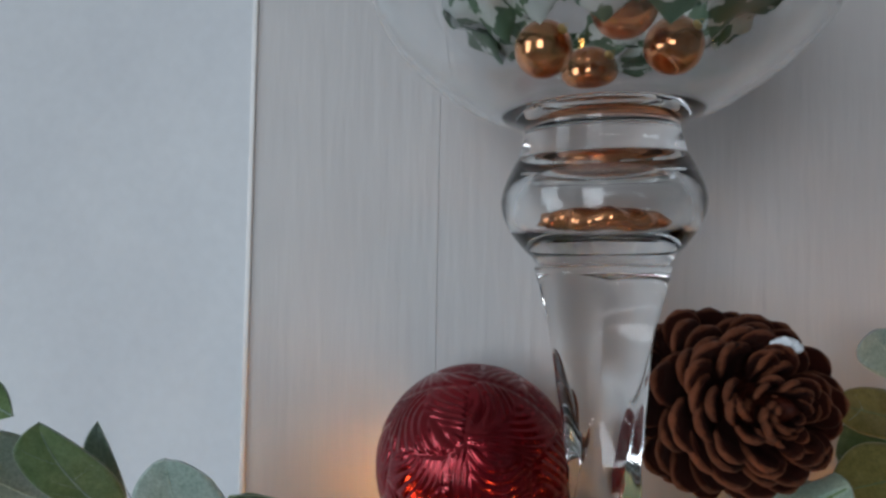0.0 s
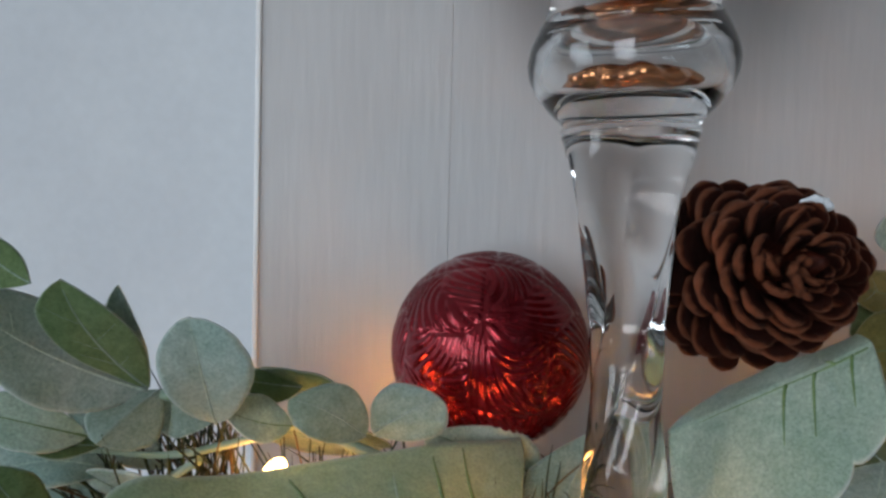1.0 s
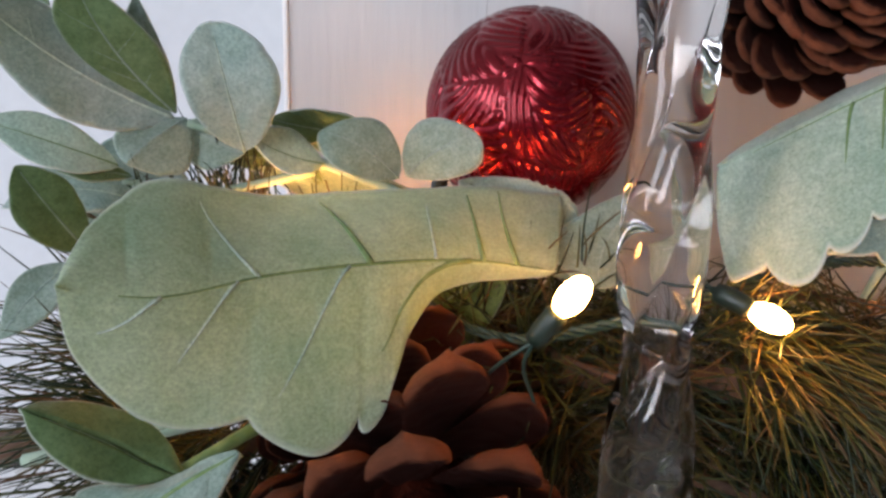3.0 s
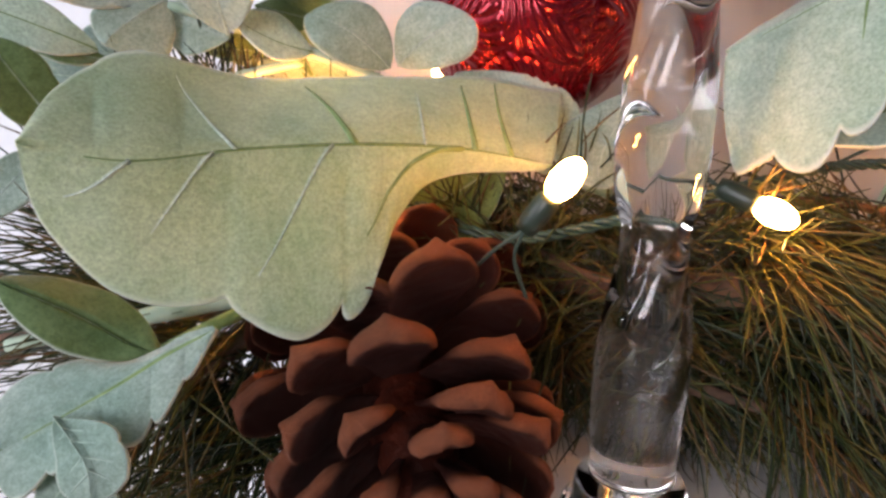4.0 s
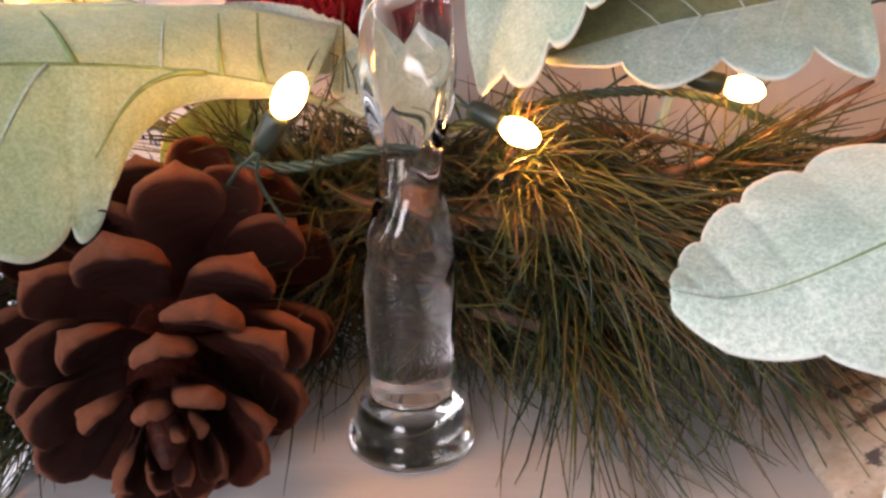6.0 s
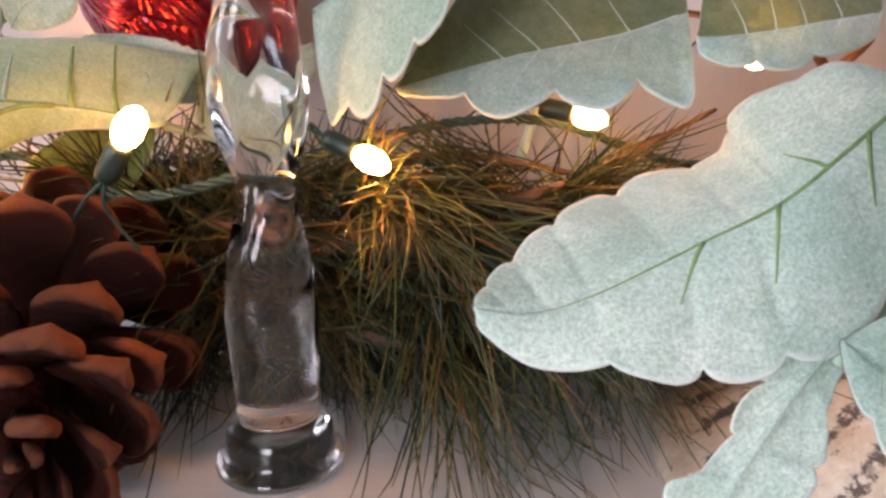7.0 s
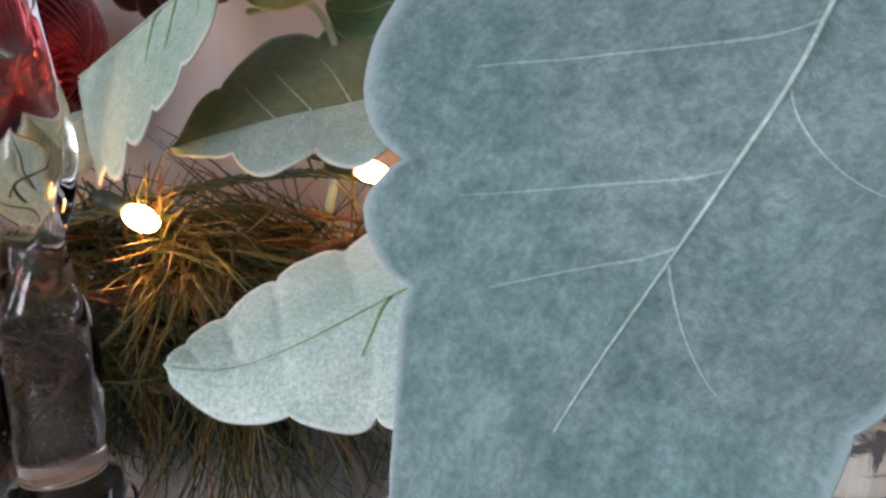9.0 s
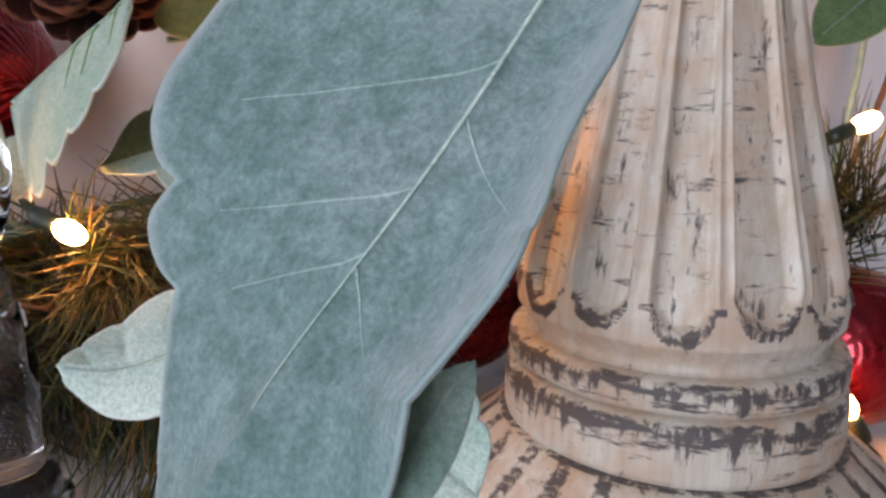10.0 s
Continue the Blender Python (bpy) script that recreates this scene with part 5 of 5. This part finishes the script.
def garland():
    g = thing("pine_garland", "dark green artificial pine garland lying along the mantel", "garland")
    run = spline([(-0.20, 0.26, 0.02), (-0.12, 0.265, 0.05), (-0.04, 0.275, 0.060), (0.04, 0.285, 0.062), (0.12, 0.285, 0.060), (0.20, 0.295, 0.045), (0.27, 0.335, 0.040), (0.38, 0.335, 0.040), (0.50, 0.29, 0.03)], 90)
    tube("branch", run, [0.0065 + 0.0016 * math.sin(k * 1.7) for k in range(90)], bark, g, 9, "brown wired branch")
    tube("branch", spline([(-0.05, 0.275, 0.060), (-0.09, 0.23, 0.04), (-0.11, 0.20, 0.03)], 20), 0.0040, bark, g, 8)
    for twig in (((0.085, 0.290, 0.092), (0.125, 0.285, 0.098), (0.175, 0.292, 0.090)), ((0.110, 0.280, 0.066), (0.150, 0.272, 0.084), (0.196, 0.284, 0.098)),
                 ((0.155, 0.300, 0.070), (0.190, 0.290, 0.096), (0.232, 0.296, 0.118)), ((0.200, 0.310, 0.060), (0.225, 0.292, 0.092), (0.262, 0.285, 0.110)),
                 ((0.000, 0.290, 0.085), (0.030, 0.272, 0.072), (0.072, 0.275, 0.060)), ((0.080, 0.268, 0.028), (0.130, 0.262, 0.022), (0.180, 0.268, 0.030))):
        pts = spline(twig, 16)
        tube("twig", pts, [0.0026 * (1.1 - 0.05 * k) + 0.0004 * math.sin(k * 1.9) for k in range(16)], bark, g, 7)
    # centre, direction, spread, count, length
    tufts = [
        ((0.105, 0.258, 0.086), (0.55, -0.75, -0.12), 0.34, 110, 0.060), ((0.120, 0.262, 0.075), (0.75, -0.55, -0.30), 0.36, 80, 0.075),
        ((0.098, 0.255, 0.080), (-0.15, -0.7, -0.1), 0.5, 70, 0.045), ((0.085, 0.262, 0.090), (0.4, -0.4, 0.6), 0.5, 60, 0.040),
        ((0.150, 0.262, 0.050), (0.25, -0.5, -0.75), 0.42, 55, 0.070), ((0.115, 0.258, 0.040), (0.1, -0.55, -0.7), 0.45, 50, 0.065),
        ((0.180, 0.262, 0.040), (0.35, -0.55, -0.6), 0.45, 55, 0.070), ((0.170, 0.275, 0.085), (0.5, -0.4, 0.3), 0.5, 110, 0.055),
        ((0.200, 0.285, 0.070), (0.3, -0.6, 0.2), 0.55, 110, 0.060), ((0.140, 0.285, 0.085), (-0.5, -0.4, 0.25), 0.55, 110, 0.060),
        ((0.060, 0.280, 0.065), (-0.1, -0.6, 0.1), 0.6, 150, 0.060), ((0.020, 0.280, 0.070), (0.1, -0.5, 0.35), 0.6, 150, 0.055),
        ((0.030, 0.272, 0.040), (0.1, -0.6, -0.4), 0.55, 140, 0.060), ((0.070, 0.280, 0.030), (0.0, -0.6, -0.5), 0.55, 130, 0.060),
        ((-0.010, 0.282, 0.080), (-0.2, -0.4, 0.5), 0.55, 120, 0.050), ((-0.050, 0.268, 0.100), (-0.1, -0.15, 0.9), 0.30, 40, 0.045),
        ((-0.070, 0.262, 0.060), (-0.6, -0.5, -0.1), 0.5, 150, 0.070), ((-0.095, 0.235, 0.045), (-0.6, -0.6, -0.3), 0.5, 150, 0.070),
        ((-0.080, 0.250, 0.030), (-0.1, -0.6, -0.6), 0.5, 140, 0.065), ((-0.100, 0.225, 0.060), (-0.8, -0.4, 0.25), 0.40, 110, 0.075),
        ((-0.120, 0.250, 0.070), (-0.7, -0.3, 0.1), 0.5, 100, 0.070), ((0.034, 0.262, 0.108), (0.25, -0.4, 0.6), 0.4, 24, 0.028),
        ((0.350, 0.335, 0.060), (0.2, -0.3, 0.8), 0.5, 130, 0.070), ((0.400, 0.315, 0.060), (0.2, -0.4, 0.7), 0.5, 150, 0.075),
        ((0.440, 0.300, 0.090), (-0.2, -0.4, 0.8), 0.5, 130, 0.070), ((0.270, 0.335, 0.050), (0.1, -0.5, 0.4), 0.5, 110, 0.055),
        ((0.030, 0.300, 0.030), (0.2, -0.5, 0.1), 0.7, 300, 0.050), ((0.075, 0.300, 0.040), (0.0, -0.5, 0.1), 0.7, 300, 0.050),
        ((0.115, 0.300, 0.040), (0.1, -0.5, 0.1), 0.7, 300, 0.055), ((0.160, 0.300, 0.040), (0.0, -0.5, 0.1), 0.7, 300, 0.055),
        ((0.000, 0.300, 0.060), (0.1, -0.4, 0.2), 0.7, 260, 0.050), ((0.050, 0.295, 0.080), (0.0, -0.5, 0.1), 0.7, 220, 0.045),
        ((0.200, 0.300, 0.040), (0.1, -0.5, 0.1), 0.7, 260, 0.050), ((-0.040, 0.295, 0.050), (-0.1, -0.5, 0.1), 0.7, 300, 0.050),
        ((0.135, 0.255, 0.055), (0.85, -0.45, -0.15), 0.22, 60, 0.085), ((0.120, 0.250, 0.030), (0.3, -0.75, -0.45), 0.30, 60, 0.075),
        ((-0.085, 0.255, 0.015), (-0.4, -0.6, -0.2), 0.5, 220, 0.060), ((0.400, 0.330, 0.040), (0.0, -0.5, 0.2), 0.7, 260, 0.055),
        ((-0.030, 0.335, 0.030), (0.3, -0.25, 0.1), 0.8, 240, 0.042),
        ((-0.020, 0.335, 0.075), (0.2, -0.25, 0.0), 0.8, 240, 0.042),
        ((0.020, 0.335, 0.030), (0.2, -0.25, 0.1), 0.8, 240, 0.042),
        ((0.025, 0.335, 0.075), (-0.2, -0.25, 0.0), 0.8, 240, 0.042),
        ((0.065, 0.335, 0.030), (0.2, -0.25, 0.1), 0.8, 240, 0.042),
        ((0.070, 0.335, 0.075), (0.1, -0.25, 0.0), 0.8, 240, 0.042),
        ((0.110, 0.335, 0.030), (0.2, -0.25, 0.1), 0.8, 240, 0.042),
        ((0.115, 0.330, 0.070), (0.2, -0.25, -0.1), 0.8, 240, 0.042),
        ((0.155, 0.335, 0.030), (0.2, -0.25, 0.1), 0.8, 240, 0.042),
        ((0.160, 0.330, 0.065), (0.2, -0.25, -0.1), 0.8, 240, 0.042),
        ((0.200, 0.335, 0.030), (0.1, -0.25, 0.1), 0.8, 240, 0.042),
        ((0.000, 0.300, 0.012), (0.1, -0.25, 0.0), 0.8, 240, 0.042),
        ((0.050, 0.310, 0.012), (0.1, -0.25, 0.0), 0.8, 240, 0.042),
        ((0.100, 0.300, 0.012), (0.1, -0.25, 0.0), 0.8, 240, 0.042),
        ((-0.094, 0.262, 0.118), (-0.1, -0.1, 0.9), 0.30, 90, 0.042), ((-0.124, 0.258, 0.104), (-0.3, -0.2, 0.8), 0.40, 90, 0.045),
        ((-0.060, 0.238, 0.012), (-0.5, -0.6, 0.0), 0.5, 50, 0.070), ((-0.076, 0.218, 0.004), (-0.6, -0.4, -0.1), 0.5, 60, 0.070),
        ((-0.100, 0.240, 0.030), (-0.7, -0.4, 0.0), 0.5, 60, 0.080), ((-0.095, 0.205, 0.020), (-0.3, -0.7, -0.3), 0.45, 40, 0.065),
    ]
    for k, (at, toward, spread, count, length) in enumerate(tufts):
        needles(g, at, toward, spread, count, length, 100 + k)


garland()

# ---- string of fairy lights ----
def fairy_lights():
    s = thing("light_string", "lit warm-white fairy lights on a twisted green cable", "string lights")
    places = [((-0.0632, 0.2520, 0.1288), (0.3, 0.1, 0.6)), ((0.027, 0.2075, 0.1165), (0.55, -0.2, 0.85)), ((0.0935, 0.2370, 0.1015), (0.75, -0.35, -0.30)),
              ((0.1725, 0.2640, 0.1155), (0.8, -0.2, -0.15)), ((0.2195, 0.2420, 0.1385), (0.0, -0.85, -0.2)), ((0.398, 0.232, 0.0290), (-0.5, 0.1, 0.85)),
              ((0.4240, 0.272, 0.1440), (0.8, 0.0, 0.35)), ((0.385, 0.262, 0.020), (0.3, -0.3, 0.6)), ((-0.054, 0.238, 0.090), (-0.2, -0.1, 0.6)), ((-0.0228, 0.3260, 0.1430), (0.1, 0.1, 0.8))]
    for at, toward in places:
        d = Vector(toward).normalized()
        m = Matrix.Translation(at) @ d.to_track_quat("Z", "Y").to_matrix().to_4x4()
        sock = lathe("socket", [(0.0, -0.021), (0.0030, -0.021), (0.0036, -0.018), (0.0036, -0.010), (0.0030, -0.0085), (0.0, -0.0085)], socket_green, s, 16, "green plastic socket")
        sock.matrix_local = m
        glow = lathe("bulb", [(0.0, -0.0084), (0.0024, -0.0084), (0.0036, -0.0064), (0.0043, -0.0036), (0.0041, -0.0006), (0.0033, 0.0020), (0.0022, 0.0036), (0.0010, 0.0044), (0.0, 0.0046)], lit_bulb, sock, 16, "glowing warm bulb")
        rear = Vector(at) - d * 0.021
        for sgn in (-1, 1):
            lead = spline([rear, rear - d * 0.012 + Vector((sgn * 0.004, 0.002, 0)), rear - d * 0.018 + Vector((sgn * 0.012, 0.012, -0.012))], 12)
            tube("lead", lead, 0.0006, cable_green, s, 6)
    run = spline([(-0.12, 0.275, 0.07), (-0.05, 0.280, 0.095), (0.005, 0.252, 0.086), (0.045, 0.250, 0.094), (0.085, 0.262, 0.105), (0.125, 0.280, 0.112), (0.160, 0.285, 0.112), (0.20, 0.300, 0.10), (0.235, 0.330, 0.09), (0.30, 0.340, 0.09), (0.40, 0.31, 0.08)], 220)
    for ph in (0.0, 2.09, 4.19):
        strand = [p + Vector((0.0, 0.0012 * math.cos(0.75 * k + ph), 0.0012 * math.sin(0.75 * k + ph))) for k, p in enumerate(run)]
        tube("cable", strand, 0.0010, cable_green, s, 6)


fairy_lights()

# ---- turned candlestick ----
def candlestick():
    c = thing("candlestick", "distressed cream wooden candlestick with fluted shaft and wide base", "candlestick")
    c.matrix_world = pose(0.3124, 0.2156, MZ)
    flutes, turn0 = 14, radians(-111)

    def turned(name, profile, worn, shape=None, steps=108, label=""):
        vals = [w for w in worn for _ in range(steps)]
        return lathe(name, profile, distressed, c, steps, label, shape, attrs=(("worn", vals),))

    # skirted base with shallow gadroons
    prof = [(0.0, 0.0), (0.112, 0.0), (0.1155, 0.0015), (0.116, 0.0045), (0.1130, 0.0075), (0.1080, 0.0098), (0.1035, 0.0105), (0.101, 0.0125), (0.094, 0.0190), (0.086, 0.0262), (0.078, 0.0330), (0.0705, 0.0395), (0.0650, 0.0440), (0.0625, 0.0465)]

    def gad(w, r, z):
        g = 0.0 if z < 0.012 else min(1.0, (z - 0.012) / 0.006) * min(1.0, max(0.0, (0.046 - z) / 0.006))
        q = abs(math.sin(w * 14))
        r = r * (1 - 0.030 * g * (1 - q ** 0.5))
        return (r * math.cos(w), r * math.sin(w), z)

    streaks = [(1.25 if z > 0.012 and abs(math.sin(2 * math.pi * k / 224 * 14)) < 0.45 else 0.45) for r, z in prof for k in range(224)]
    lathe("base", prof, distressed, c, 224, "", gad, attrs=(("worn", streaks),))
    ring2 = [(0.0585, 0.0466), (0.0600, 0.0475), (0.0606, 0.0500), (0.0608, 0.0580), (0.0604, 0.0640), (0.0596, 0.0668), (0.0578, 0.0680)]
    turned("lower_ring", [(0.0, 0.0466)] + ring2 + [(0.0, 0.0681)], [0.0, 0.2, 0.3, 0.4, 0.8, 1.5, 1.3, 0.5, 0.0])
    ring1 = [(0.0560, 0.0682), (0.0566, 0.0690), (0.0590, 0.0704), (0.0596, 0.0722), (0.0594, 0.0770), (0.0584, 0.0792), (0.0560, 0.0802)]
    turned("upper_ring", [(0.0, 0.0682)] + ring1 + [(0.0, 0.0803)], [0.0, 0.1, 0.2, 0.5, 0.9, 1.5, 1.1, 0.4, 0.0])
    shaft = [(0.0, 0.0804), (0.0535, 0.0804), (0.0520, 0.0820), (0.0535, 0.0850), (0.0560, 0.0890)]
    for k in range(112):
        z = 0.0895 + 0.1250 * k / 111
        shaft.append((float(np.interp(z, [0.0905, 0.0975, 0.11, 0.13, 0.15, 0.17, 0.19, 0.215], [0.0566, 0.0570, 0.0545, 0.0490, 0.0436, 0.0385, 0.0342, 0.0300])), z))
    shaft += [(0.0330, 0.2165), (0.0380, 0.2190), (0.0400, 0.2230), (0.0380, 0.2270), (0.0330, 0.2295), (0.0360, 0.2400), (0.0480, 0.2500), (0.0520, 0.2530), (0.0520, 0.2570), (0.0, 0.2570)]
    low, high = 0.0905, 0.213

    def tongue(w, z):
        """How far inside a flute: below 0 on the ridges and under its rounded foot."""
        u = ((w - turn0) * flutes / (2 * math.pi) + 0.5) % 1.0 - 0.5
        n = int(math.floor((w - turn0) * flutes / (2 * math.pi) + 0.5))
        half = 0.43 - 0.03 * (n % 3)
        foot_ = low + 0.0035 + 0.0025 * (n % 2) + 0.011 * (1 - math.sqrt(max(0.0, 1 - (u / half) ** 2)))
        return min((half - abs(u)) * 0.021, z - foot_, high - z)

    def flute(w, r, z):
        if low - 0.004 < z < high + 0.004:
            d = tongue(w, z)
            size = r / 0.057
            if d > 0:
                r -= size * 0.0042 * min(1.0, d / 0.0016)
            elif d > -0.0016:
                r += size * 0.0010 * (1 + d / 0.0016)
        return (r * math.cos(w), r * math.sin(w), z)

    # paint is rubbed off below the foot of each flute and along its floor
    steps = 504
    rubbed = []
    for r, z in shaft:
        for k in range(steps):
            d = tongue(2 * math.pi * k / steps, z)
            if z < low - 0.002 or z > high:
                rubbed.append(0.35)
            elif -0.0045 < d < 0.0006 and z < low + 0.012:
                rubbed.append(1.35)
            else:
                rubbed.append(0.66 if d > 0.0006 else 0.2)
    lathe("fluted_shaft", shaft, distressed, c, steps, "", flute, attrs=(("worn", rubbed),))



candlestick()

# ---- variegated holly leaves in the bowl ----
def bowl_leaf(at, toward, size, seed):
    t = thing("holly_leaf", "frosted green holly leaf lying in the glass bowl", "foliage", group="leaves in the bowl")
    rnd = random.Random(seed)
    d = Vector(toward).normalized()
    side = d.cross(Vector((0, 0, 1))).normalized()
    up = side.cross(d)
    verts, faces = [], []
    ns, nv = 26, 4
    for layer in (1, -1):
        for i in range(ns + 1):
            s = i / ns
            w = 0.42 * math.sin(math.pi * s) ** 0.7 * (1 - 0.35 * abs(math.cos(math.pi * s * 4)))
            for k in range(-nv, nv + 1):
                q = k / nv
                verts.append(Vector(at) + d * (size * (s - 0.5)) + side * (size * w * q) + up * (size * (0.10 * math.sin(9 * s) * q * q + 0.08 * s * s) + layer * 0.0003))
    cols = 2 * nv + 1
    half = (ns + 1) * cols
    for i in range(ns):
        for k in range(cols - 1):
            a = i * cols + k
            faces.append((a, a + 1, a + cols + 1, a + cols))
            faces.append((half + a, half + a + cols, half + a + cols + 1, half + a + 1))
    rim = list(range(cols)) + [i * cols + cols - 1 for i in range(1, ns + 1)] + [ns * cols + k for k in range(cols - 2, -1, -1)] + [i * cols for i in range(ns - 1, 0, -1)]
    for a, b in zip(rim, rim[1:] + rim[:1]):
        faces.append((b, a, half + a, half + b))
    mesh_object("blade", verts, faces, frosted_holly, t)


lay = random.Random(12)
for k in range(22):
    a = 2 * math.pi * k / 22 + lay.uniform(-0.10, 0.10)
    lean = lay.uniform(0.75, 1.0)
    bowl_leaf((0.0540 + 0.048 * math.cos(a), 0.2365 + 0.048 * math.sin(a), 0.3315 + 0.006 * (k % 2) + lay.uniform(-0.002, 0.002)), (lean * math.cos(a), lean * math.sin(a), 0.85), lay.uniform(0.034, 0.040), k)
